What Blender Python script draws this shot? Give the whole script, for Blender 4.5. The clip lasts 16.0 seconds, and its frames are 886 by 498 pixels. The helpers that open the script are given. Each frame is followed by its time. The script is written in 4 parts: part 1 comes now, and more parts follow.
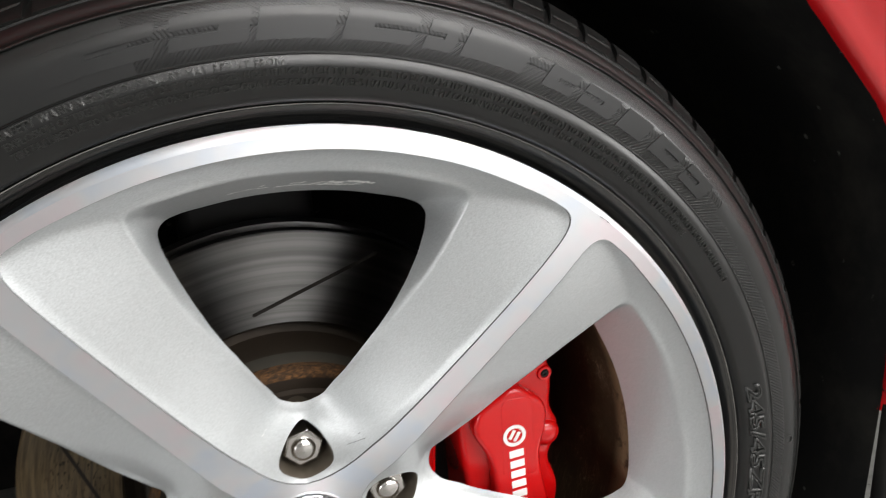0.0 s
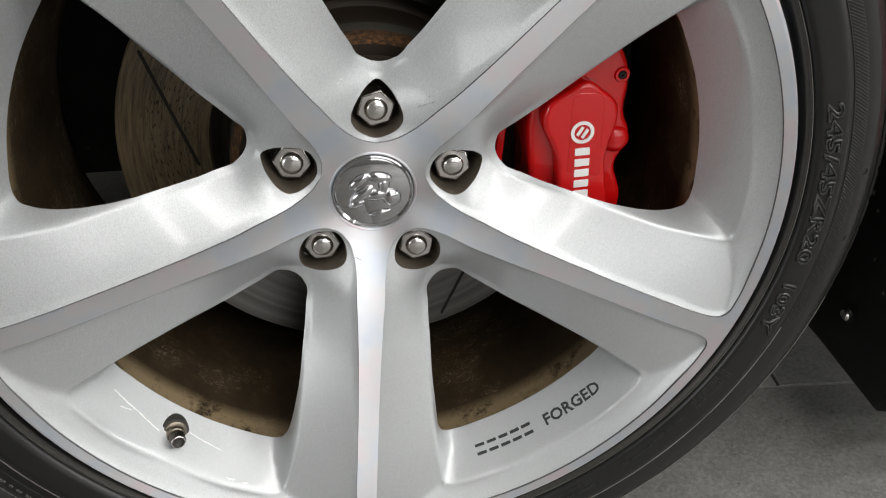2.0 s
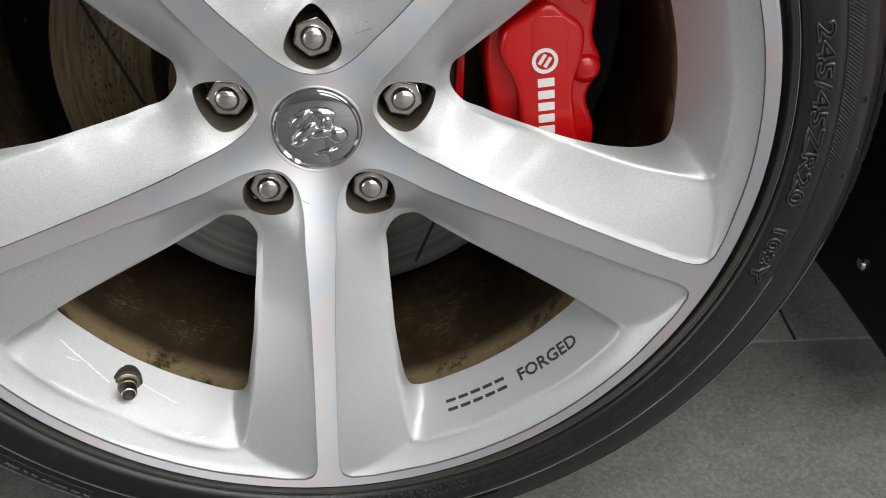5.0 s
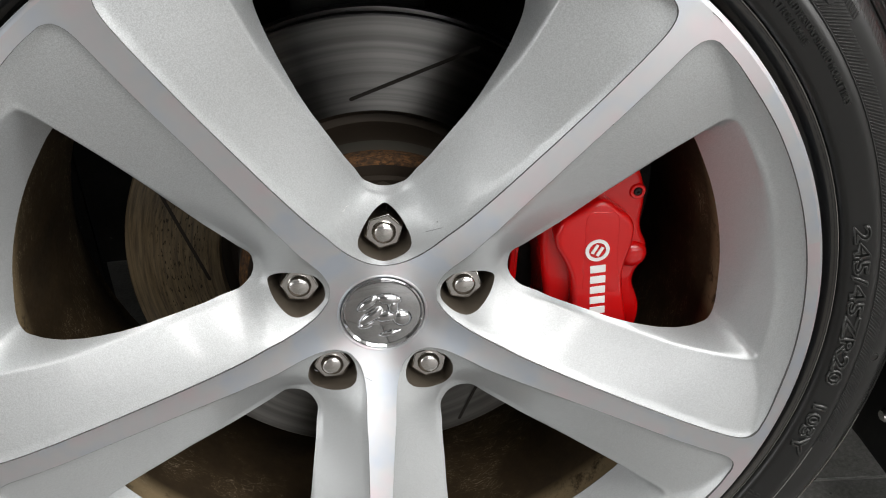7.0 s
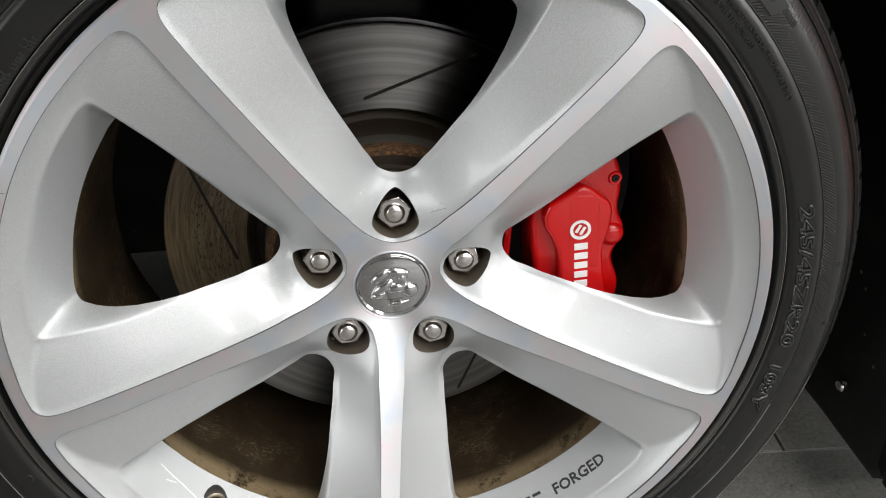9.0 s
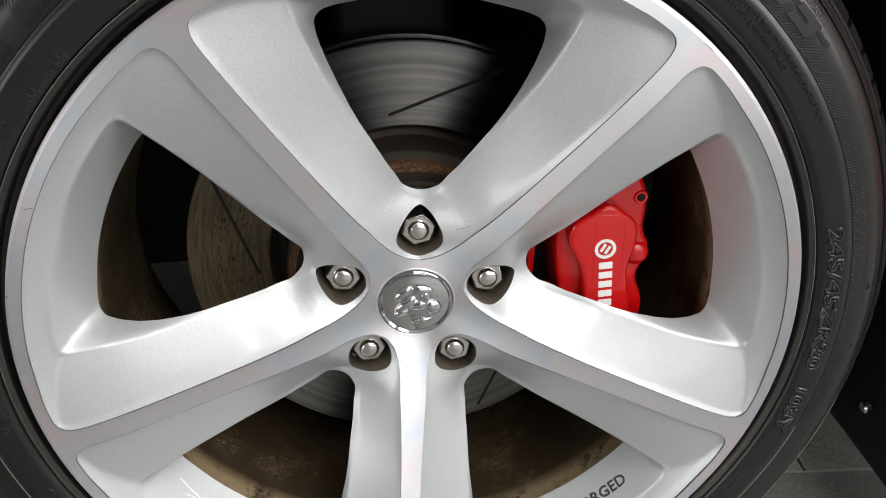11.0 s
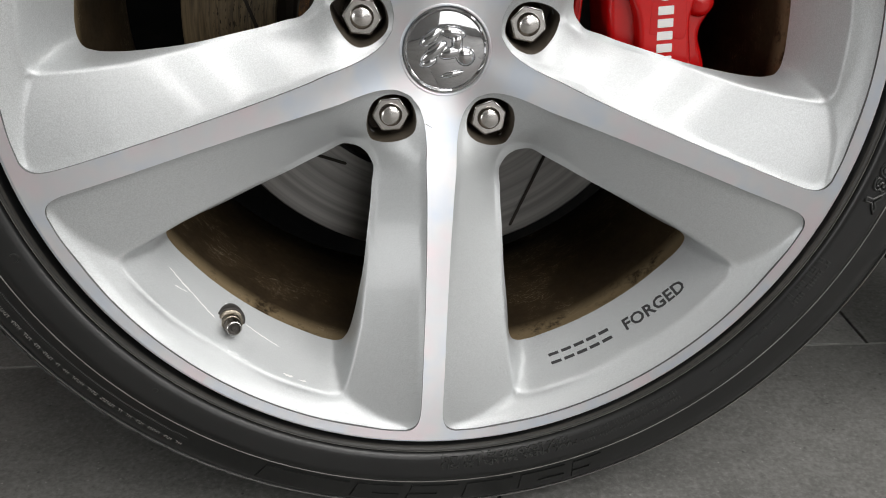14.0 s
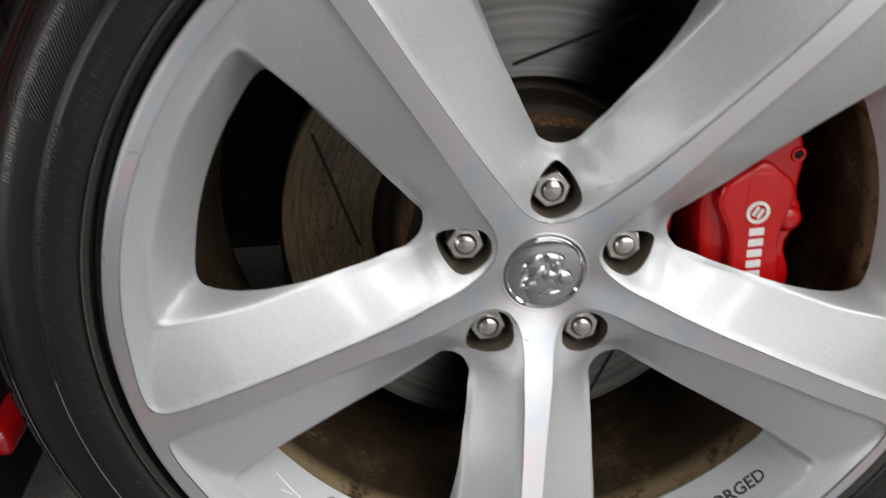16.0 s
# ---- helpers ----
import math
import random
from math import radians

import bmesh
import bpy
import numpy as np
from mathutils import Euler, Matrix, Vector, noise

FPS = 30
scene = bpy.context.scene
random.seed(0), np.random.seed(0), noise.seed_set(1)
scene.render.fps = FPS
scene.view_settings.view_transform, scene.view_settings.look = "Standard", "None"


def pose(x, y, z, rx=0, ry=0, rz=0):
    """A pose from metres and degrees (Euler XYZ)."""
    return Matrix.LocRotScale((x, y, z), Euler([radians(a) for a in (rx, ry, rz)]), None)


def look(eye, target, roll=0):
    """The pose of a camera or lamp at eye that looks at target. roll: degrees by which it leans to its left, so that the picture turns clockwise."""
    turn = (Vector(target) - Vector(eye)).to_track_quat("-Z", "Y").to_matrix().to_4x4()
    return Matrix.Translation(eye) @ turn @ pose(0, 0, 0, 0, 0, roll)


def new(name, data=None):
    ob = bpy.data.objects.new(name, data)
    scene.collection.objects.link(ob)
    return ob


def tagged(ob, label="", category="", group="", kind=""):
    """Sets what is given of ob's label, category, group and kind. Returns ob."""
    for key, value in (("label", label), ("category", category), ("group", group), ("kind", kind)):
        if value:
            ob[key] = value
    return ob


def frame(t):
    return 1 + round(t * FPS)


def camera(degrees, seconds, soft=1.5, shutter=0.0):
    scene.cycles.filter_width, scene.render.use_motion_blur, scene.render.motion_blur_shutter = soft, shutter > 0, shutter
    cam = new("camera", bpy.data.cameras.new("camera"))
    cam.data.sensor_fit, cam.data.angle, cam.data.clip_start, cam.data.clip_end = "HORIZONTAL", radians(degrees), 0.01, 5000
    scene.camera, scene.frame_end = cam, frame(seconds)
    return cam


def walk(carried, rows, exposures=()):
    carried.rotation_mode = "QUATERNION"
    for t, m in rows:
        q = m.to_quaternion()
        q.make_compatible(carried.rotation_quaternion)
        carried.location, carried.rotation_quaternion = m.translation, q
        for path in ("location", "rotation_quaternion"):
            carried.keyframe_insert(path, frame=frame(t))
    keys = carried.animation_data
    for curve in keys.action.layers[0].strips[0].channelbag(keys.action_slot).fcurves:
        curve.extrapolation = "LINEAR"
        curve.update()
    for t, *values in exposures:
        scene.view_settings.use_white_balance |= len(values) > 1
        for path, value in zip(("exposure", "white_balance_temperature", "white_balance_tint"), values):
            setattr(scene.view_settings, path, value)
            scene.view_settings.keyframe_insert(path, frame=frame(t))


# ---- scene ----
cam = camera(55.3, 16.0, soft=1.0, shutter=0.25)
ROWS = [
    (0.0, -0.0332, -0.4625, 0.7080, 69.46, 3.77, -18.01),
    (0.5, -0.0466, -0.4889, 0.7007, 67.36, 3.32, -13.53),
    (1.0, -0.0181, -0.5086, 0.6670, 65.12, 1.23, -9.73),
    (1.5, -0.0171, -0.5196, 0.6432, 61.98, 0.92, -8.66),
    (2.0, -0.0269, -0.5166, 0.6237, 58.17, 0.23, -8.45),
    (2.5, -0.0322, -0.5316, 0.5984, 57.88, 1.42, -6.57),
    (3.0, -0.0238, -0.5211, 0.6157, 54.91, 1.87, -5.06),
    (3.2, -0.0240, -0.5185, 0.6136, 54.80, 1.93, -4.91),
    (5.3, 0.0547, -0.4830, 0.5925, 55.00, 2.64, -5.42),
    (5.5, 0.0581, -0.4758, 0.6073, 54.89, 2.49, -5.66),
    (6.0, 0.0684, -0.4474, 0.6319, 54.51, 2.15, -6.06),
    (6.5, 0.0293, -0.4647, 0.6747, 57.17, 1.97, -6.30),
    (7.0, -0.0031, -0.4774, 0.6650, 60.64, 1.89, -6.51),
    (7.5, -0.0103, -0.4805, 0.6543, 61.37, 1.80, -6.85),
    (8.0, -0.0151, -0.5007, 0.6752, 61.25, 1.90, -6.70),
    (8.5, -0.0178, -0.5394, 0.6867, 61.47, 1.76, -6.93),
    (8.7, -0.0186, -0.5581, 0.6834, 61.42, 1.70, -7.08),
    (10.8, -0.0297, -0.5564, 0.6850, 61.92, 1.47, -6.21),
    (11.0, -0.0292, -0.5505, 0.6887, 61.97, 1.45, -6.11),
    (11.5, -0.0284, -0.5415, 0.6871, 61.88, 1.43, -5.67),
    (12.0, -0.0215, -0.5409, 0.5977, 62.01, 1.61, -5.07),
    (12.5, -0.0399, -0.5513, 0.5395, 62.15, 1.64, -5.09),
    (13.0, -0.0591, -0.5483, 0.5041, 62.82, 1.52, -5.47),
    (13.5, -0.0553, -0.5486, 0.4887, 63.42, 1.35, -5.89),
    (14.0, -0.0564, -0.5525, 0.4774, 64.00, 1.33, -5.98),
    (14.5, -0.0505, -0.5592, 0.4882, 64.08, 1.39, -5.98),
    (15.0, -0.0584, -0.5544, 0.5036, 63.70, 1.48, -5.94),
    (15.5, -0.0616, -0.5360, 0.5476, 63.46, 1.56, -5.89),
    (16.0, -0.1136, -0.4968, 0.6281, 63.00, 1.54, -5.98),
]
walk(cam, [(t, pose(x, y, z, rx, ry, rz)) for t, x, y, z, rx, ry, rz in ROWS],
     [(0.0, 0.87), (0.5, 0.69), (1.0, 0.59), (1.5, 0.32), (2.5, 0.21), (6.0, 0.22), (7.0, 0.37), (11.0, 0.50), (12.5, 0.25), (14.5, 0.18), (15.5, 0.12), (16.0, 0.12)])

# ---- light of the workshop: ceiling panels, closed room ----
HUB = 0.352          # height of the wheel's centre
world = bpy.data.worlds.new("room_air")
world.use_nodes = True
world.node_tree.nodes["Background"].inputs[0].default_value = (0.9, 0.95, 1.0, 1)
world.node_tree.nodes["Background"].inputs[1].default_value = 0.0
scene.world = world


def area(name, eye, target, sx, sy, watts, tint=(1.0, 0.975, 0.955)):
    lamp = bpy.data.lights.new(name, "AREA")
    lamp.shape, lamp.size, lamp.size_y, lamp.energy, lamp.color = "RECTANGLE", sx, sy, watts, tint
    ob = new(name, lamp)
    ob.matrix_world = look(eye, target)
    return ob


for lamp_y, watts in ((-0.9, 33), (-2.0, 45), (-3.2, 43)):
    area("ceiling_lamp", (1.6, lamp_y, 2.85), (1.6, lamp_y, 0.0), 3.4, 0.42, watts)
# added fill light from behind the viewer; its source is unseen
area("shopfront_daylight", (1.95, -4.40, 1.50), (1.95, 0.0, 1.50), 3.6, 1.9, 42, (1.0, 0.985, 0.985))

# two more added fill lamps, one at each side wall, without a known source
area("glazed_door_daylight", (-3.90, -3.15, 0.82), (0.0, -3.15, 0.82), 2.2, 1.5, 40, (0.99, 0.985, 0.98))
area("side_window_daylight", (3.90, -1.7, 1.65), (0.0, -1.7, 1.65), 1.5, 1.2, 36, (0.99, 0.98, 0.97))


# ---- materials ----
class Nodes:
    """Small builder for a procedural material."""

    def __init__(self, name):
        self.m = bpy.data.materials.new(name)
        self.m.use_nodes = True
        self.t = self.m.node_tree
        self.b = self.t.nodes["Principled BSDF"]

    def add(self, kind, **values):
        n = self.t.nodes.new(kind)
        for key, v in values.items():
            n.inputs[key.replace("_", " ")].default_value = v
        return n

    def link(self, a, b):
        self.t.links.new(a, b)

    def coords(self):
        return self.t.nodes.new("ShaderNodeTexCoord").outputs["Object"]

    def noise(self, scale, detail=3.0, rough=0.6, vec=None):
        n = self.add("ShaderNodeTexNoise", Scale=scale, Detail=detail, Roughness=rough)
        self.link(vec or self.coords(), n.inputs["Vector"])
        return n.outputs["Fac"]

    def ramp(self, fac, stops):
        n = self.t.nodes.new("ShaderNodeValToRGB")
        el = n.color_ramp.elements
        while len(el) < len(stops):
            el.new(0.5)
        for e, (p, c) in zip(el, stops):
            e.position = p
            e.color = (*c, 1) if len(c) == 3 else c
        self.link(fac, n.inputs[0])
        return n.outputs[0]

    def span(self, fac, lo, hi, a=0.0, b=1.0):
        n = self.add("ShaderNodeMapRange")
        for i, v in enumerate((a, b, lo, hi)):
            n.inputs[i + 1].default_value = v
        self.link(fac, n.inputs[0])
        return n.outputs[0]

    def mix(self, fac, a, b):
        n = self.t.nodes.new("ShaderNodeMix")
        n.data_type = "RGBA"
        for sock, v in ((n.inputs[0], fac), (n.inputs[6], a), (n.inputs[7], b)):
            if isinstance(v, (int, float)):
                sock.default_value = v
            elif isinstance(v, tuple):
                sock.default_value = (*v, 1)
            else:
                self.link(v, sock)
        return n.outputs[2]

    def math(self, op, a, b=0.0):
        n = self.t.nodes.new("ShaderNodeMath")
        n.operation = op
        for sock, v in zip(n.inputs, (a, b)):
            if isinstance(v, (int, float)):
                sock.default_value = v
            else:
                self.link(v, sock)
        return n.outputs[0]

    def bump(self, height, strength, distance=0.001, under=None):
        n = self.add("ShaderNodeBump", Strength=strength, Distance=distance)
        self.link(height, n.inputs["Height"])
        if under:
            self.link(under, n.inputs["Normal"])
        return n.outputs[0]

    def set(self, **values):
        for key, v in values.items():
            sock = self.b.inputs[key.replace("_", " ")]
            if isinstance(v, (int, float)):
                sock.default_value = v
            elif isinstance(v, tuple):
                sock.default_value = (*v, 1)
            else:
                self.link(v, sock)
        return self

    def radius(self):
        """Distance from the wheel's axis."""
        sep = self.t.nodes.new("ShaderNodeSeparateXYZ")
        self.link(self.coords(), sep.inputs[0])
        x2 = self.math("MULTIPLY", sep.outputs[0], sep.outputs[0])
        z2 = self.math("MULTIPLY", sep.outputs[2], sep.outputs[2])
        return self.math("SQRT", self.math("ADD", x2, z2))


def silver_paint():
    """Metallic paint: visible flakes under a hard clear coat."""
    n = Nodes("silver_paint")
    flake = n.noise(1500.0, 2.0, 0.7)
    cloud = n.noise(9.0, 4.0)
    col = n.mix(n.span(flake, 0.0, 1.0, 0.36, 0.64), (0.42, 0.437, 0.443), (0.57, 0.592, 0.600))
    col = n.mix(n.span(cloud, 0.0, 0.25, 0.45, 0.8), col, (0.43, 0.437, 0.436))
    n.set(Base_Color=col, Metallic=0.42, Roughness=n.span(cloud, 0.40, 0.47), Coat_Weight=0.50, Coat_Roughness=0.10,
          Normal=n.bump(flake, 0.15, 0.0003))
    return n.m


def machined():
    """Lathe-turned aluminium: fine rings round the axis, gloss drawn out across them."""
    n = Nodes("machined_aluminium")
    r = n.radius()
    lines = n.math("SINE", n.math("MULTIPLY", r, 9000.0))
    wob = n.noise(40.0, 3.0)
    smear = n.noise(14.0, 5.0)
    col = n.mix(n.span(smear, 0.0, 0.5, 0.4, 0.75), (0.79, 0.80, 0.82), (0.70, 0.71, 0.73))
    # faint interference colours left by the fine cut
    tint = n.noise(26.0, 2.0)
    col = n.mix(n.span(tint, 0.0, 0.8, 0.50, 0.64), col, (0.84, 0.755, 0.785))
    col = n.mix(n.span(tint, 0.8, 0.0, 0.36, 0.50), col, (0.70, 0.76, 0.84))
    sep = n.t.nodes.new("ShaderNodeSeparateXYZ")
    n.link(n.coords(), sep.inputs[0])
    com = n.t.nodes.new("ShaderNodeCombineXYZ")
    n.link(sep.outputs[0], com.inputs[0])
    n.link(sep.outputs[2], com.inputs[2])
    turn = n.t.nodes.new("ShaderNodeVectorTransform")
    turn.vector_type, turn.convert_from, turn.convert_to = "VECTOR", "OBJECT", "WORLD"
    n.link(com.outputs[0], turn.inputs[0])
    n.link(turn.outputs[0], n.b.inputs["Tangent"])
    n.set(Base_Color=col, Metallic=1.0, Roughness=n.span(wob, 0.54, 0.62), Anisotropic=0.75, Normal=n.bump(lines, 0.04, 0.0001))
    return n.m


def plain(name, color, metallic=0.0, rough=0.5, grain=200.0, vary=0.25, bump=0.1, coat=0.0, spec=0.5):
    """A surface with fine grain and broad stains."""
    n = Nodes(name)
    fine, wide = n.noise(grain, 4.0), n.noise(grain / 18.0, 3.0)
    dark = tuple(c * (1.0 - vary) for c in color)
    col = n.mix(n.span(wide, 0.0, 1.0, 0.3, 0.7), color, dark)
    col = n.mix(n.span(fine, 0.0, 0.6, 0.45, 0.75), col, tuple(c * (1.0 - 0.6 * vary) for c in color))
    n.set(Specular_IOR_Level=spec, Base_Color=col, Metallic=metallic, Roughness=n.span(wide, rough * 0.88, min(1.0, rough * 1.12)),
          Coat_Weight=coat, Coat_Roughness=0.05, Normal=n.bump(fine, bump, 0.0005))
    return n.m


def dirty_barrel():
    n = Nodes("grimy_barrel")
    wide, mid, fine = n.noise(12.0, 6.0, 0.65), n.noise(45.0, 6.0, 0.75), n.noise(260.0, 5.0, 0.7)
    col = n.ramp(wide, [(0.30, (0.017, 0.0105, 0.0042)), (0.52, (0.046, 0.029, 0.012)), (0.72, (0.085, 0.056, 0.026))])
    sep = n.t.nodes.new("ShaderNodeSeparateXYZ")
    n.link(n.coords(), sep.inputs[0])
    # flaked dust near the front edge, bare spots and hair scratches
    front = n.span(sep.outputs[1], 1.0, 0.0, 0.008, 0.022)
    flakes = n.math("MULTIPLY", front, n.span(mid, 0.0, 1.0, 0.36, 0.47))
    col = n.mix(n.math("MULTIPLY", flakes, 0.85), col, (0.30, 0.225, 0.125))
    spots = n.span(fine, 0.0, 1.0, 0.66, 0.70)
    col = n.mix(n.math("MULTIPLY", spots, n.math("MULTIPLY", flakes, 0.8)), col, (0.02, 0.014, 0.01))
    ang = n.math("ARCTAN2", sep.outputs[0], sep.outputs[2])
    com = n.t.nodes.new("ShaderNodeCombineXYZ")
    n.link(n.math("ADD", n.math("MULTIPLY", ang, 14.0), n.math("MULTIPLY", sep.outputs[1], 60.0)), com.inputs[0])
    n.link(n.math("MULTIPLY", sep.outputs[1], 190.0), com.inputs[1])
    hair = n.add("ShaderNodeTexNoise", Scale=1.0, Detail=2.0, Distortion=1.6)
    n.link(com.outputs[0], hair.inputs["Vector"])
    thin = n.math("MULTIPLY", n.span(n.math("ABSOLUTE", n.math("SUBTRACT", hair.outputs["Fac"], 0.5)), 1.0, 0.0, 0.004, 0.011), n.span(wide, 0.0, 1.0, 0.50, 0.60))
    col = n.mix(n.math("MULTIPLY", thin, 0.8), col, (0.42, 0.35, 0.24))
    n.set(Base_Color=col, Metallic=0.2, Roughness=n.span(fine, 0.5, 0.8), Normal=n.bump(mid, 0.2, 0.0006))
    return n.m


def disc_steel():
    """Turned cast iron: polished by the pads, with brown scored bands and pits where rust has stayed."""
    n = Nodes("worn_disc_steel")
    r = n.radius()
    fine = n.add("ShaderNodeTexNoise", Scale=900.0, Detail=2.0)
    fine.noise_dimensions = "1D"
    n.link(r, fine.inputs["W"])
    wide = n.add("ShaderNodeTexNoise", Scale=160.0, Detail=3.0)
    wide.noise_dimensions = "1D"
    n.link(r, wide.inputs["W"])
    sep = n.t.nodes.new("ShaderNodeSeparateXYZ")
    n.link(n.coords(), sep.inputs[0])
    com = n.t.nodes.new("ShaderNodeCombineXYZ")
    n.link(n.math("MULTIPLY", n.math("ARCTAN2", sep.outputs[0], sep.outputs[2]), 3.5), com.inputs[0])
    n.link(n.math("MULTIPLY", r, 420.0), com.inputs[1])
    arc = n.noise(1.0, 4.0, 0.65, com.outputs[0])
    com2 = n.t.nodes.new("ShaderNodeCombineXYZ")
    n.link(n.math("MULTIPLY", n.math("ARCTAN2", sep.outputs[0], sep.outputs[2]), 26.0), com2.inputs[0])
    n.link(n.math("MULTIPLY", r, 700.0), com2.inputs[1])
    pits = n.noise(1.0, 2.0, 0.5, com2.outputs[0])
    blot = n.noise(9.0, 3.0)
    col = n.mix(n.span(wide.outputs["Fac"], 0.0, 1.0, 0.35, 0.65), (0.15, 0.148, 0.143), (0.225, 0.222, 0.214))
    west = n.math("MULTIPLY", n.span(sep.outputs[0], 1.0, 0.0, -0.11, -0.05), n.span(sep.outputs[2], 0.0, 1.0, -0.10, -0.05))
    score = n.mix(n.span(arc, 0.0, 1.0, 0.36, 0.62), (0.058, 0.041, 0.021), (0.20, 0.145, 0.078))
    col = n.mix(n.math("MULTIPLY", west, n.span(blot, 0.75, 0.95, 0.3, 0.7)), col, score)
    band = n.math("MULTIPLY", n.span(r, 0.0, 1.0, 0.118, 0.128), n.span(r, 1.0, 0.0, 0.155, 0.168))
    hole = n.math("MULTIPLY", n.span(pits, 0.0, 1.0, 0.60, 0.64), n.math("MULTIPLY", band, west))
    col = n.mix(n.math("MULTIPLY", hole, 0.9), col, (0.012, 0.009, 0.006))
    com3 = n.t.nodes.new("ShaderNodeCombineXYZ")
    n.link(sep.outputs[0], com3.inputs[0])
    n.link(sep.outputs[2], com3.inputs[2])
    turn = n.t.nodes.new("ShaderNodeVectorTransform")
    turn.vector_type, turn.convert_from, turn.convert_to = "VECTOR", "OBJECT", "WORLD"
    n.link(com3.outputs[0], turn.inputs[0])
    n.link(turn.outputs[0], n.b.inputs["Tangent"])
    n.set(Base_Color=col, Metallic=n.span(west, 1.0, 0.25), Roughness=n.span(wide.outputs["Fac"], 0.30, 0.42), Anisotropic=0.9,
          Normal=n.bump(fine.outputs["Fac"], 0.14, 0.0002, n.bump(arc, 0.25, 0.0004)))
    return n.m


def rubber():
    n = Nodes("tyre_rubber")
    fine, wide = n.noise(700.0, 3.0), n.noise(16.0, 5.0)
    col = n.mix(n.span(wide, 0.0, 0.7, 0.38, 0.72), (0.0014, 0.0017, 0.0015), (0.0034, 0.0037, 0.0031))
    smear = n.noise(48.0, 5.0, 0.7)
    col = n.mix(n.span(smear, 0.0, 0.4, 0.55, 0.72), col, (0.009, 0.009, 0.0075))
    n.set(Base_Color=col, Roughness=n.span(wide, 0.33, 0.41), Specular_IOR_Level=0.64, Normal=n.bump(fine, 0.05, 0.0003))
    return n.m


def floor_tile():
    n = Nodes("grey_floor_tile")
    fine, wide = n.noise(260.0, 5.0, 0.7), n.noise(7.0, 4.0)
    info = n.t.nodes.new("ShaderNodeObjectInfo")
    col = n.mix(n.span(wide, 0.0, 1.0, 0.3, 0.7), (0.242, 0.240, 0.228), (0.172, 0.171, 0.162))
    col = n.mix(n.span(info.outputs["Random"], 0.0, 0.25), col, (0.170, 0.171, 0.167))
    speck = n.add("ShaderNodeTexVoronoi", Scale=62.0, Randomness=1.0)
    speck.voronoi_dimensions = "2D"
    n.link(n.coords(), speck.inputs["Vector"])
    dots = n.math("MULTIPLY", n.span(speck.outputs["Distance"], 1.0, 0.0, 0.025, 0.06), n.span(n.noise(90.0, 2.0), 0.0, 1.0, 0.5, 0.62))
    col = n.mix(n.math("MULTIPLY", dots, 0.85), col, (0.55, 0.54, 0.51))
    mottle = n.noise(38.0, 5.0, 0.65)
    col = n.mix(n.span(mottle, 0.0, 0.45, 0.42, 0.62), col, (0.120, 0.120, 0.112))
    grain = n.noise(210.0, 4.0, 0.75)
    col = n.mix(n.span(grain, 0.0, 0.55, 0.50, 0.68), col, (0.33, 0.33, 0.315))
    col = n.mix(n.span(grain, 0.6, 0.0, 0.30, 0.47), col, (0.07, 0.07, 0.066))
    grit = n.add("ShaderNodeTexVoronoi", Scale=41.0, Randomness=1.0)
    grit.voronoi_dimensions = "2D"
    n.link(n.coords(), grit.inputs["Vector"])
    col = n.mix(n.math("MULTIPLY", n.span(grit.outputs["Distance"], 0.8, 0.0, 0.03, 0.07), n.span(mottle, 0.0, 1.0, 0.5, 0.6)), col, (0.03, 0.03, 0.028))
    n.set(Base_Color=col, Roughness=n.span(fine, 0.26, 0.42), Normal=n.bump(fine, 0.2, 0.0006))
    return n.m


SILVER, MACHINED, RUBBER, TILE = silver_paint(), machined(), rubber(), floor_tile()
BARREL, DISC = dirty_barrel(), disc_steel()
CHROME = plain("bright_chrome", (0.56, 0.565, 0.575), 1.0, 0.05, 30.0, 0.05, 0.0)
STEEL = plain("plated_nut_steel", (0.80, 0.78, 0.75), 1.0, 0.22, 150.0, 0.25, 0.12)
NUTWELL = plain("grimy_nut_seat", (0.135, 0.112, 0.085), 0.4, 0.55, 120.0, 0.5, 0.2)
CAST = plain("rusty_cast_iron", (0.055, 0.040, 0.027), 0.35, 0.62, 90.0, 0.55, 0.3)


def streaky_rust():
    n = Nodes("orange_rust")
    sep = n.t.nodes.new("ShaderNodeSeparateXYZ")
    n.link(n.coords(), sep.inputs[0])
    com = n.t.nodes.new("ShaderNodeCombineXYZ")
    n.link(n.math("MULTIPLY", n.math("ARCTAN2", sep.outputs[0], sep.outputs[2]), 20.0), com.inputs[0])
    n.link(n.math("MULTIPLY", sep.outputs[1], 420.0), com.inputs[1])
    n.link(n.math("MULTIPLY", n.radius(), 420.0), com.inputs[2])
    streak = n.noise(1.0, 5.0, 0.7, com.outputs[0])
    pit = n.noise(320.0, 5.0, 0.75)
    col = n.ramp(streak, [(0.34, (0.030, 0.019, 0.012)), (0.50, (0.085, 0.042, 0.016)), (0.66, (0.21, 0.095, 0.030))])
    col = n.mix(n.span(pit, 0.0, 0.9, 0.54, 0.64), col, (0.022, 0.015, 0.010))
    n.set(Base_Color=col, Metallic=0.05, Roughness=0.9, Normal=n.bump(pit, 0.8, 0.0008))
    return n.m


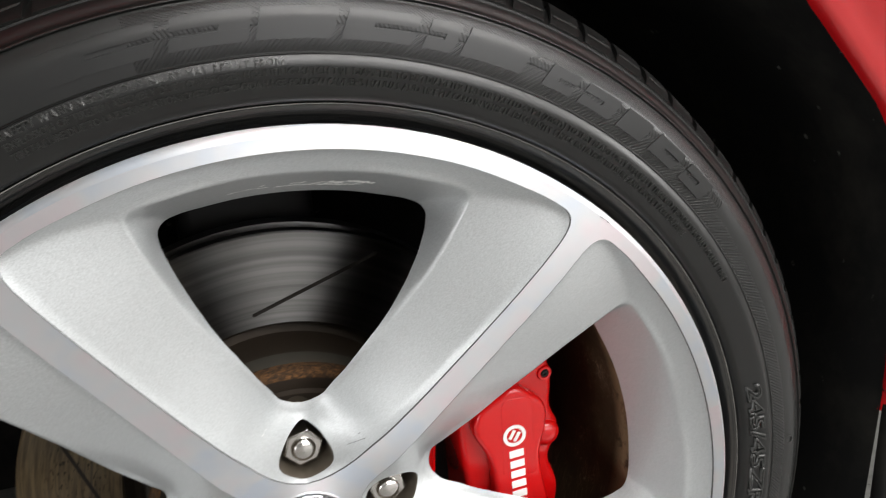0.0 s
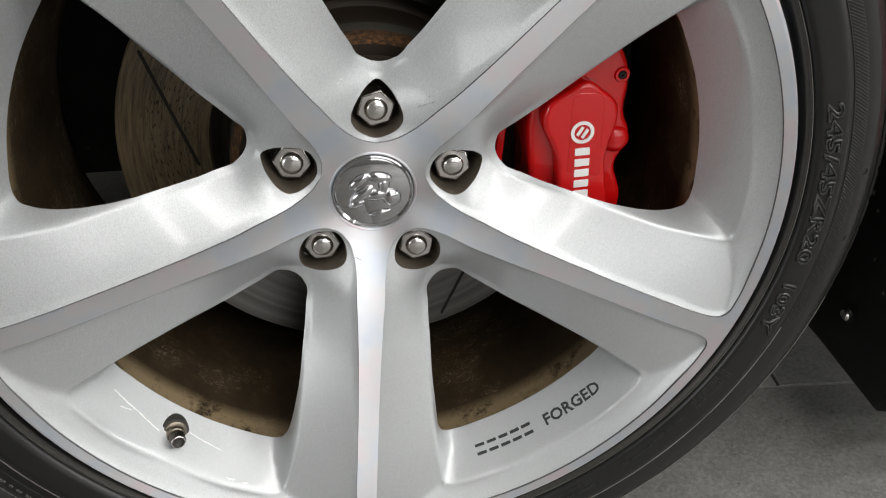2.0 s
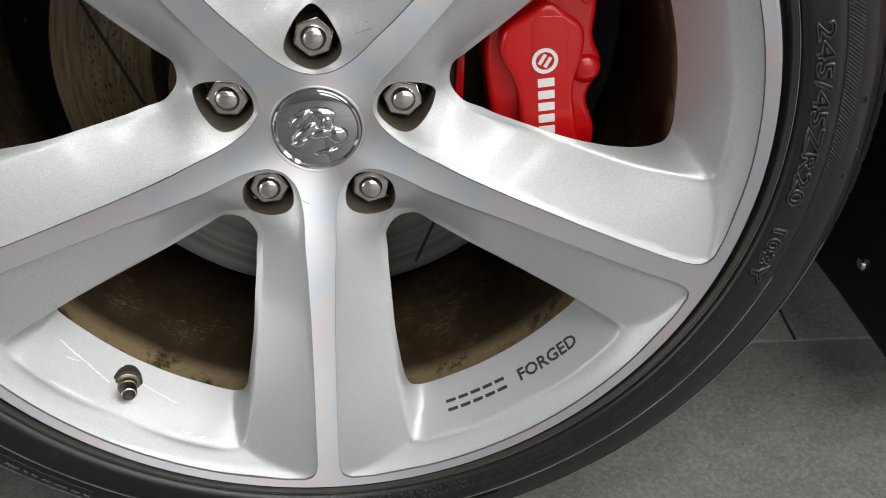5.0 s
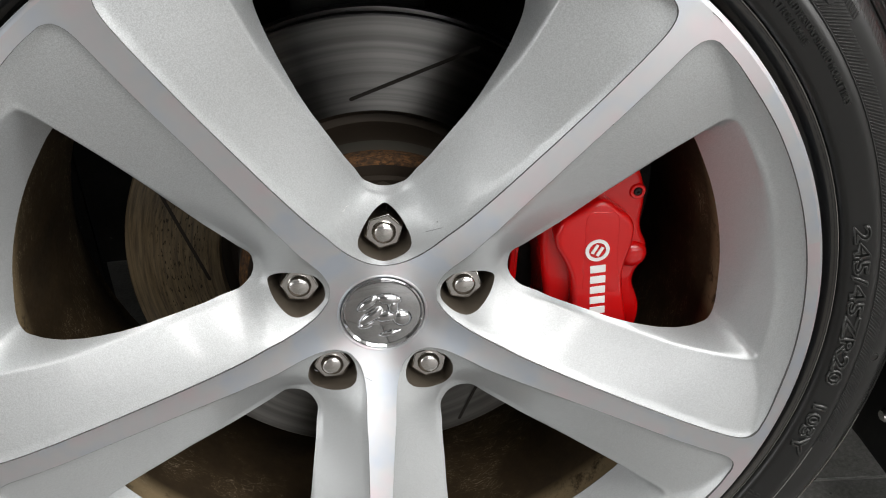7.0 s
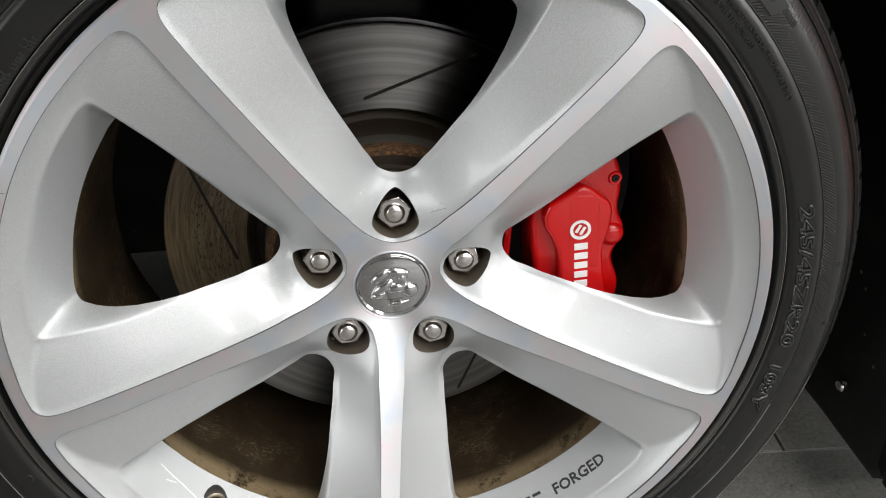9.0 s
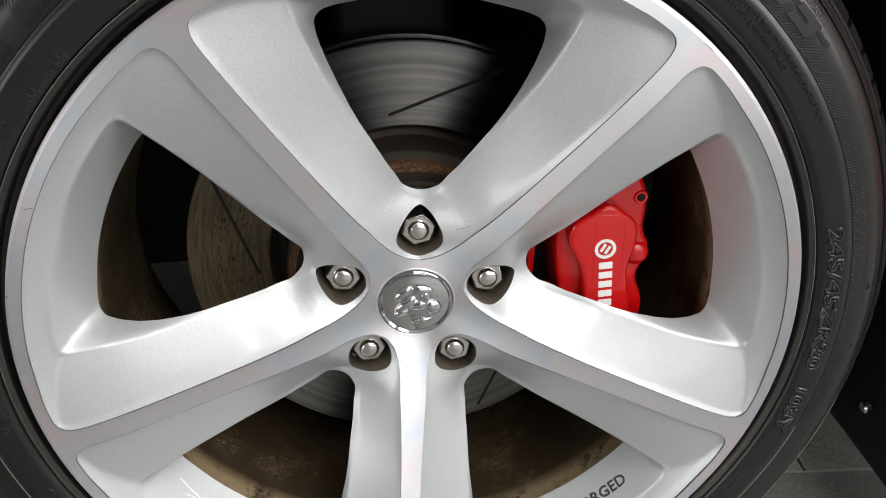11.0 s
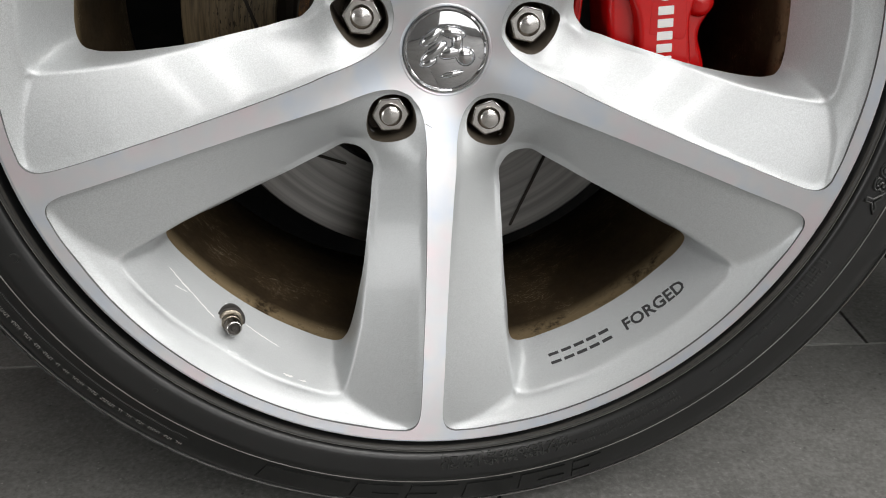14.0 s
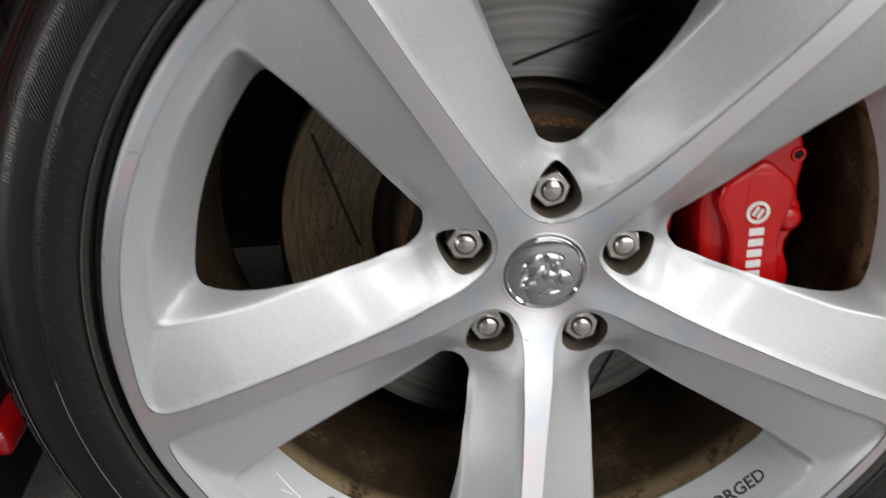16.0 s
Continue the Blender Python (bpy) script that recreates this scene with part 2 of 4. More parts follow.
RUST = streaky_rust()
SLOTSHADE = plain("grimy_slot", (0.016, 0.012, 0.008), 0.0, 0.8, 200.0, 0.4, 0.2)
HATGREY = plain("grey_brown_iron", (0.105, 0.098, 0.080), 0.3, 0.6, 160.0, 0.45, 0.25)
CALIPER = plain("red_caliper_paint", (0.56, 0.003, 0.0035), 0.0, 0.20, 60.0, 0.12, 0.03, 0.6, 0.4)
WHITE = plain("white_print", (0.85, 0.85, 0.83), 0.0, 0.45, 300.0, 0.08, 0.0)
CARRED = plain("red_car_paint", (0.52, 0.007, 0.010), 0.0, 0.22, 20.0, 0.06, 0.0, 1.0)


def liner_plastic():
    n = Nodes("black_liner_plastic")
    fine, wide = n.noise(90.0, 4.0), n.noise(6.0, 4.0)
    col = n.mix(n.span(wide, 0.0, 1.0, 0.35, 0.7), (0.0040, 0.0041, 0.0040), (0.0085, 0.0083, 0.0076))
    speck = n.add("ShaderNodeTexVoronoi", Scale=36.0, Randomness=1.0)
    n.link(n.coords(), speck.inputs["Vector"])
    dots = n.math("MULTIPLY", n.span(speck.outputs["Distance"], 1.0, 0.0, 0.05, 0.11), n.span(fine, 0.0, 1.0, 0.5, 0.58))
    col = n.mix(n.math("MULTIPLY", dots, 0.6), col, (0.30, 0.29, 0.27))
    dust = n.noise(11.0, 5.0, 0.7)
    col = n.mix(n.span(dust, 0.0, 0.55, 0.48, 0.68), col, (0.030, 0.028, 0.023))
    n.set(Base_Color=col, Roughness=0.75, Specular_IOR_Level=0.3, Normal=n.bump(fine, 0.25, 0.0006))
    return n.m


BLACK = liner_plastic()
INK = plain("dark_engraving", (0.035, 0.035, 0.037), 0.0, 0.5, 400.0, 0.3, 0.0)
EDGEDIRT = plain("dirty_paint_edge", (0.16, 0.16, 0.16), 0.3, 0.5, 300.0, 0.4, 0.1)
SCUFF = plain("pale_scuff", (0.86, 0.86, 0.84), 0.0, 0.7, 300.0, 0.1, 0.1)
GROUT = plain("grey_grout", (0.05, 0.05, 0.05), 0.0, 0.9, 300.0, 0.3, 0.2)
GROUTLIGHT = plain("pale_joint_edge", (0.42, 0.42, 0.40), 0.0, 0.7, 300.0, 0.3, 0.1)
GREYWALL = plain("grey_wall_paint", (0.22, 0.22, 0.216), 0.0, 0.8, 40.0, 0.1, 0.05)
VALVEMETAL = plain("weathered_valve_metal", (0.36, 0.32, 0.26), 1.0, 0.34, 220.0, 0.5, 0.2)
PLASTER = plain("pale_wall_paint", (0.62, 0.62, 0.60), 0.0, 0.8, 40.0, 0.08, 0.05)
# paler rubbers that hold painted light: ring highlights, lit bead, corner glints
LITRUBBER = plain("dusty_worn_rubber", (0.190, 0.186, 0.172), 0.0, 0.55, 500.0, 0.5, 0.1)
BEADLIT = plain("dusty_bead_rubber", (0.050, 0.047, 0.040), 0.0, 0.6, 120.0, 0.5, 0.2)
GLINTRUBBER = plain("grey_worn_tread", (0.040, 0.041, 0.038), 0.0, 0.5, 350.0, 0.7, 0.2)
DARKSTEEL = plain("dark_suspension_steel", (0.010, 0.010, 0.0095), 0.3, 0.6, 80.0, 0.4, 0.2)


# ---- building helpers ----
def part(name, bm, material, parent=None, label="", smooth=None):
    """Links a bmesh as one mesh object under its thing. smooth: sharp-edge angle in degrees."""
    me = bpy.data.meshes.new(name)
    bm.to_mesh(me)
    bm.free()
    if smooth:
        me.shade_smooth()
        me.set_sharp_from_angle(angle=radians(smooth))
    for m in material if isinstance(material, (list, tuple)) else [material]:
        me.materials.append(m)
    ob = new(name, me)
    ob.parent = parent
    return tagged(ob, label) if label else ob


def mesh_part(name, verts, faces, material, parent=None, label="", normals=None, smooth=None):
    me = bpy.data.meshes.new(name)
    me.from_pydata([tuple(v) for v in verts], [], [tuple(f) for f in faces])
    me.update()
    if smooth or normals is not None:
        me.shade_smooth()
    if smooth:
        me.set_sharp_from_angle(angle=radians(smooth))
    if normals is not None:
        me.normals_split_custom_set_from_vertices([tuple(n) for n in normals])
    for m in material if isinstance(material, (list, tuple)) else [material]:
        me.materials.append(m)
    ob = new(name, me)
    ob.parent = parent
    return tagged(ob, label) if label else ob


def again(ob, m):
    """A repeat of a part on the same mesh."""
    c = new(ob.name.split(".")[0], ob.data)
    c.parent, c.matrix_basis = ob.parent, m
    for key in ("label",):
        if key in ob:
            c[key] = ob[key]
    for ch in ob.children:
        k = again(ch, ch.matrix_basis.copy())
        k.parent = c
    return c


def thing(name, label, category, m, group=""):
    ob = new(name)
    ob.matrix_world = m
    return tagged(ob, label, category, group)


def revolve(bm, profile, steps=128, a0=0.0, a1=360.0, close=False):
    """Turns (radius, y) points about the y axis; angles clockwise from the top."""
    full = abs(a1 - a0) >= 359.99
    n = steps if full else steps + 1
    rings = []
    for i in range(n):
        a = radians(a0 + (a1 - a0) * i / steps)
        rings.append([bm.verts.new((r * math.sin(a), y, r * math.cos(a))) for r, y in profile])
    k = len(profile)
    for i in range(steps):
        p, q = rings[i], rings[(i + 1) % n]
        for j in range(k if close else k - 1):
            bm.faces.new((p[j], p[(j + 1) % k], q[(j + 1) % k], q[j]))
    return bm


def box(bm, x0, x1, y0, y1, z0, z1, bevel=0.0, m=None):
    vs = [bm.verts.new((x, y, z)) for x in (x0, x1) for y in (y0, y1) for z in (z0, z1)]
    fs = [bm.faces.new([vs[i] for i in f]) for f in ((0, 1, 3, 2), (4, 6, 7, 5), (0, 4, 5, 1), (2, 3, 7, 6), (0, 2, 6, 4), (1, 5, 7, 3))]
    if bevel:
        r = bmesh.ops.bevel(bm, geom=list({e for f in fs for e in f.edges}), offset=bevel, segments=3, affect="EDGES", profile=0.6)
        vs = list({v for f in r["faces"] for v in f.verts} | {v for v in vs if v.is_valid})
    if m is not None:
        bmesh.ops.transform(bm, matrix=m, verts=[v for v in vs if v.is_valid])
    bmesh.ops.recalc_face_normals(bm, faces=bm.faces)
    return bm


def curve_through(points, step=0.0015):
    """A smooth line (Catmull-Rom) through 2D points, resampled evenly."""
    p = np.array(points, float)
    p = np.vstack([2 * p[0] - p[1], p, 2 * p[-1] - p[-2]])
    out = []
    for i in range(1, len(p) - 2):
        for t in np.linspace(0, 1, 24, endpoint=False):
            a, b, c, d = p[i - 1:i + 3]
            out.append(0.5 * (2 * b + (c - a) * t + (2 * a - 5 * b + 4 * c - d) * t * t + (3 * b - a - 3 * c + d) * t ** 3))
    out = np.array(out + [p[-2]])
    d = np.r_[0, np.cumsum(np.linalg.norm(np.diff(out, axis=0), axis=1))]
    n = max(8, int(d[-1] / step))
    s = np.linspace(0, d[-1], n)
    return np.stack([np.interp(s, d, out[:, 0]), np.interp(s, d, out[:, 1])], 1)


def half_loop(polar):
    """A closed loop, mirrored about the vertical, from (radius, degrees) points on its right half."""
    pts = [(r * math.sin(radians(a)), r * math.cos(radians(a))) for r, a in polar]
    c = curve_through([(-pts[1][0], pts[1][1])] + pts + [(-pts[-2][0], pts[-2][1])])
    lo = np.argmin(np.hypot(c[:, 0] - pts[0][0], c[:, 1] - pts[0][1]))
    hi = np.argmin(np.hypot(c[:, 0] - pts[-1][0], c[:, 1] - pts[-1][1]))
    c = c[lo:hi + 1]
    c[0, 0] = c[-1, 0] = 0.0
    return np.vstack([c, c[-2:0:-1] * (-1, 1)])


def inside(pts, loop):
    x, y = pts[:, 0][:, None], pts[:, 1][:, None]
    a, b = loop, np.roll(loop, -1, 0)
    cross = ((a[:, 1] > y) != (b[:, 1] > y)) & (x < (b[:, 0] - a[:, 0]) * (y - a[:, 1]) / (b[:, 1] - a[:, 1] + 1e-15) + a[:, 0])
    return cross.sum(1) % 2 == 1


def nearest(pts, loop):
    d = np.hypot(pts[:, 0][:, None] - loop[:, 0], pts[:, 1][:, None] - loop[:, 1])
    i = d.argmin(1)
    return d[np.arange(len(pts)), i], np.hypot(loop[i, 0], loop[i, 1])


def offset(loop, d):
    """The loop moved by d towards its inside (for a loop that runs counter-clockwise)."""
    t = np.roll(loop, -1, 0) - np.roll(loop, 1, 0)
    t /= np.linalg.norm(t, axis=1)[:, None] + 1e-12
    return loop - d * np.stack([t[:, 1], -t[:, 0]], 1)


def triangulate(loops, points):
    """Constrained triangulation of 2D loops and loose points: vertices and triangles."""
    from mathutils.geometry import delaunay_2d_cdt
    vs, es = [], []
    for loop in loops:
        k = len(vs)
        vs += [Vector(p) for p in loop]
        es += [(k + i, k + (i + 1) % len(loop)) for i in range(len(loop))]
    vs += [Vector(p) for p in points]
    v, _, f, *_ = delaunay_2d_cdt(vs, es, [], 0, 1e-6)
    return np.array([(p.x, p.y) for p in v]), np.array([t for t in f if len(t) == 3])


def strip(bm, a, b):
    """A skirt of quads between two closed rows of points."""
    va, vb = [bm.verts.new(p) for p in a], [bm.verts.new(p) for p in b]
    for i in range(len(va)):
        j = (i + 1) % len(va)
        bm.faces.new((va[i], va[j], vb[j], vb[i]))


# ---- the wheel ----
LEAN_WHEEL = 5.0
wheel = thing("alloy_wheel", "silver five-spoke alloy wheel with polished ridges and a black tyre", "car wheel", pose(0, 0, HUB, 0, LEAN_WHEEL, 0))


def face_depth(r):
    """The lathe-cut front of hub, spoke ridges and lip."""
    return np.interp(r, [0.026, 0.034, 0.042, 0.050, 0.058, 0.066, 0.075, 0.083, 0.091, 0.100, 0.115, 0.130, 0.150, 0.170, 0.190, 0.210, 0.230, 0.245, 0.258, 0.28],
                     [-0.0030, -0.0046, -0.0072, -0.0108, -0.0148, -0.0188, -0.0228, -0.0260, -0.0288, -0.0316, -0.0354, -0.0389, -0.0434, -0.0478, -0.0521, -0.0562, -0.0592, -0.0604, -0.0608, -0.0610])


def edge_depth(r):
    return np.interp(r, [0.070, 0.081, 0.095, 0.113, 0.140, 0.170, 0.195, 0.210, 0.220, 0.230, 0.2485, 0.280], [0.0072, 0.0046, 0.0004, -0.0066, -0.0166, -0.0275, -0.0361, -0.0403, -0.0427, -0.0447, -0.0481, -0.0530])


def hole_depth(r):
    return np.interp(r, [0.070, 0.083, 0.095, 0.105, 0.115, 0.130, 0.1425, 0.1524, 0.165, 0.175, 0.185, 0.200, 0.212, 0.220, 0.229, 0.25],
                     [0.0095, 0.0086, 0.0058, 0.0012, -0.0036, -0.0092, -0.0130, -0.0160, -0.0189, -0.0202, -0.0210, -0.0190, -0.0143, -0.0108, -0.0088, -0.0060])


CUT = half_loop([(0.0375, 0), (0.0385, 6), (0.0412, 14), (0.0472, 20.6), (0.0555, 24.8), (0.0660, 27.2), (0.0770, 28.5), (0.0900, 30.1), (0.1000, 30.9), (0.1150, 31.8), (0.1300, 32.45), (0.1500, 33.0), (0.1700, 33.42), (0.1900, 33.7), (0.2100, 33.9), 
                 (0.235, 34.12), (0.248, 34.15), (0.2555, 33.9), (0.2600, 33.35), (0.2623, 32.5), (0.2630, 31.3), (0.2630, 27.0), (0.2630, 18), (0.2630, 9), (0.2630, 0)])
RIDGE = half_loop([(0.0832, 0), (0.0838, 2.5), (0.0858, 5.0), (0.0930, 9.5), (0.1131, 13.8), (0.1412, 16.8), (0.172, 19.1), (0.1948, 20.35),
                   (0.2195, 20.9), (0.2350, 21.3), (0.2430, 21.35), (0.2470, 20.9), (0.2484, 19.8), (0.2485, 17.5), (0.2485, 9), (0.2485, 0)])
HOLE = half_loop([(0.0890, 0), (0.0895, 2.5), (0.0912, 5.0), (0.0955, 8.3), (0.1050, 10.4), (0.1153, 12.5), (0.1300, 14.55), (0.1425, 16.0), (0.1524, 17.0), (0.1650, 17.9), (0.1750, 18.4), (0.1850, 18.85), (0.1953, 19.25), (0.2110, 19.7),
                  (0.2195, 19.65), (0.2248, 19.2), (0.2279, 18.1), (0.2289, 16.6), (0.2290, 14.0), (0.2290, 7), (0.2290, 0)])
SEAT = half_loop([(0.0403, 0), (0.0418, 7), (0.0458, 13.2), (0.0515, 16.8), (0.0575, 17.2), (0.0640, 14.2), (0.0715, 8.6), (0.0762, 4.2), (0.0788, 0)])


def loose_points(spacing, loops, gap, box2):
    xs, ys = np.arange(box2[0], box2[1], spacing), np.arange(box2[2], box2[3], spacing * 0.866)
    p = np.array([(x + (j % 2) * spacing / 2, y) for j, y in enumerate(ys) for x in xs])
    for loop in loops:
        p = p[nearest(p, loop)[0] > gap]
    return p


def seg_dist(pts, line, closed=True):
    """Distance from points to a line, and the radius of the nearest place on it."""
    a = line if closed else line[:-1]
    e = (np.roll(line, -1, 0) if closed else line[1:]) - a
    ll = (e ** 2).sum(1) + 1e-15
    dist, rad = np.empty(len(pts)), np.empty(len(pts))
    for i in range(0, len(pts), 4000):
        p = pts[i:i + 4000]
        px, py = p[:, 0][:, None] - a[:, 0], p[:, 1][:, None] - a[:, 1]
        t = np.clip((px * e[:, 0] + py * e[:, 1]) / ll, 0, 1)
        d2 = (px - t * e[:, 0]) ** 2 + (py - t * e[:, 1]) ** 2
        k = d2.argmin(1)
        j = np.arange(len(p))
        q = a[k] + t[j, k][:, None] * e[k]
        dist[i:i + 4000], rad[i:i + 4000] = np.sqrt(d2[j, k]), np.hypot(q[:, 0], q[:, 1])
    return dist, rad


def open_line(polar):
    pts = [(r * math.sin(radians(a)), r * math.cos(radians(a))) for r, a in polar]
    return curve_through([(-pts[1][0], pts[1][1])] + pts, 0.003)


CUT2, RIDGE2, HOLE2 = CUT[::2], RIDGE[::2], HOLE[::2]
# the long sides of the cut and of the flank's edge, carried straight on past the lip
CUT_SIDE = open_line([(0.0375, 0), (0.0385, 6), (0.0412, 14), (0.0472, 20.6), (0.0555, 24.8), (0.0660, 27.2), (0.0770, 28.5), (0.0900, 30.1), (0.1000, 30.9), (0.1150, 31.8), (0.1300, 32.45), (0.1500, 33.0), (0.1700, 33.42), (0.1900, 33.7), (0.2100, 33.9), (0.235, 34.12), (0.28, 34.35)])
EDGE_SIDE = open_line([(0.0832, 0), (0.0838, 2.5), (0.0858, 5.0), (0.0930, 9.5), (0.1131, 13.8), (0.1412, 16.8), (0.172, 19.1), (0.1948, 20.35), (0.2195, 21.3), (0.2430, 21.8), (0.28, 22.2)])


def soft_min(a, b, k):
    h = np.clip(0.5 + 0.5 * (b - a) / k, 0, 1)
    return b * (1 - h) + a * h - k * h * (1 - h)


def raw_depth(p):
    m = np.stack([np.abs(p[:, 0]), p[:, 1]], 1)
    d_cut, _ = seg_dist(p, CUT2)
    s_cut = np.where(inside(p, CUT), d_cut, -d_cut)
    d_side, r_side = seg_dist(m, CUT_SIDE, False)
    d_flank, r_flank = seg_dist(m, EDGE_SIDE, False)
    lam = d_side / (d_side + d_flank + 1e-9)
    flank = face_depth(np.minimum(r_side, 0.262)) * (1 - lam) + edge_depth(r_flank) * lam - 0.0005 * np.sin(np.pi * lam)
    rim = -0.0480 - 0.860 * (np.hypot(p[:, 0], p[:, 1]) - 0.2485)
    outer = soft_min(flank, rim, 0.0016) + 0.0011 + 0.0012 * np.clip(s_cut / 0.0030, -0.5, 1)
    d_edge, r_edge = seg_dist(p, RIDGE2)
    d_hole, r_hole = seg_dist(p, HOLE2)
    mu = d_edge / (d_edge + d_hole + 1e-9)
    mu = np.where(inside(p, HOLE), 2.0 - mu, mu)
    wall = (edge_depth(np.minimum(r_edge, 0.2485)) + 0.0016) * (1 - mu) + hole_depth(r_hole) * mu
    return np.where(inside(p, RIDGE), wall, outer)


def recess_depth(p):
    """Depth of the painted surface, with softened edges."""
    total = 2.0 * raw_depth(p)
    for rad, n, w in ((0.0007, 6, 1.0), (0.0014, 8, 0.7), (0.0023, 10, 0.45)):
        for k in range(n):
            a = 2 * math.pi * (k + 0.5) / n
            total = total + w * raw_depth(p + rad * np.array([math.cos(a), math.sin(a)]))
    return total / (2.0 + 6 * 1.0 + 8 * 0.7 + 10 * 0.45)


def pull_in(p, loop, inner, reach):
    """Moves points that lie within reach of a loop away from it, to the painted side."""
    def signed(q):
        d = seg_dist(q, loop)[0]
        return np.where(inside(q, loop) == inner, d, -d)
    e = 0.0003
    g = np.stack([signed(p + (e, 0)) - signed(p - (e, 0)), signed(p + (0, e)) - signed(p - (0, e))], 1)
    g /= np.linalg.norm(g, axis=1)[:, None] + 1e-9
    return p + g * np.clip(reach - signed(p), 0, None)[:, None]


def build_recess():
    """The painted sides of two spokes and the rim between them, round one opening."""
    rings = []
    for loop, ds in ((CUT, (0.0007, 0.0016, 0.003)), (RIDGE, (-0.0054, -0.0040, -0.0026, -0.0013, 0.0013, 0.0026, 0.0040))):
        for d in ds:
            o = offset(loop, d)
            keep = inside(o, CUT) & ~inside(o, HOLE) & ~inside(o, SEAT)
            for other in (CUT, RIDGE, HOLE, SEAT):
                if other is not loop:
                    keep &= nearest(o, other)[0] > 0.0007
            keep &= nearest(o, loop)[0] > abs(d) * 0.9
            rings.append(o[keep][::2])
    grid = loose_points(0.0036, (CUT, RIDGE, HOLE, SEAT), 0.0034, (-0.17, 0.17, 0.03, 0.27))
    grid = grid[inside(grid, CUT)]
    v2, f = triangulate([CUT, RIDGE, HOLE, SEAT], np.vstack(rings + [grid]))
    c = v2[f].mean(1)
    f = f[inside(c, CUT) & ~inside(c, HOLE) & ~inside(c, SEAT)]
    used = np.unique(f)
    remap = -np.ones(len(v2), int)
    remap[used] = np.arange(len(used))
    v2, f = v2[used], remap[f]
    y = recess_depth(v2)
    # slopes, taken a little way in from the borders
    h = 0.0011
    at = pull_in(pull_in(v2, CUT, True, 0.0016), HOLE, False, 0.0013)
    gx = (recess_depth(at + (h, 0)) - recess_depth(at - (h, 0))) / (2 * h)
    gz = (recess_depth(at + (0, h)) - recess_depth(at - (0, h))) / (2 * h)
    v = np.stack([v2[:, 0], y, v2[:, 1]], 1)
    n = np.stack([gx, -np.ones(len(y)), gz], 1)
    n /= np.linalg.norm(n, axis=1)[:, None]
    t = f[0]
    if np.cross(v[t[1]] - v[t[0]], v[t[2]] - v[t[0]])[1] > 0:
        f = f[:, ::-1]
    return v, f, n


rv, rf, rn = build_recess()
recess = mesh_part("spoke_recess", rv, rf, SILVER, wheel, "silver painted spoke sides round one opening", rn)


def build_wall(loop, back, steps):
    """The thickness of the casting along a loop, rounded at its front."""
    bm = bmesh.new()
    y = recess_depth(loop)
    rows = []
    for off, dy in steps:
        o = offset(loop, off)
        yy = y + dy if dy is not None else np.maximum(y + 0.014, back)
        rows.append([(p[0], q, p[1]) for p, q in zip(o, yy)])
    for a, b in zip(rows, rows[1:]):
        strip(bm, a, b)
    bmesh.ops.remove_doubles(bm, verts=bm.verts, dist=1e-7)
    bmesh.ops.recalc_face_normals(bm, faces=bm.faces)
    return bm


wall = part("opening_wall", build_wall(HOLE, 0.012, ((0.0, 0.0), (-0.0005, 0.0008), (-0.0022, 0.0026), (-0.0060, 0.0060), (-0.0120, 0.0120))), SILVER, recess, "", 60)
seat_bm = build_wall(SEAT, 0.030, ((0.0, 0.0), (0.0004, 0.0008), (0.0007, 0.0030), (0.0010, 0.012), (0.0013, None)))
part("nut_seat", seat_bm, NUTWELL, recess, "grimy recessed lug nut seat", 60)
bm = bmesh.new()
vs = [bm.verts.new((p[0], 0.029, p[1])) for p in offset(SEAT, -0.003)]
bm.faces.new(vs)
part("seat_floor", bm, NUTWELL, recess)


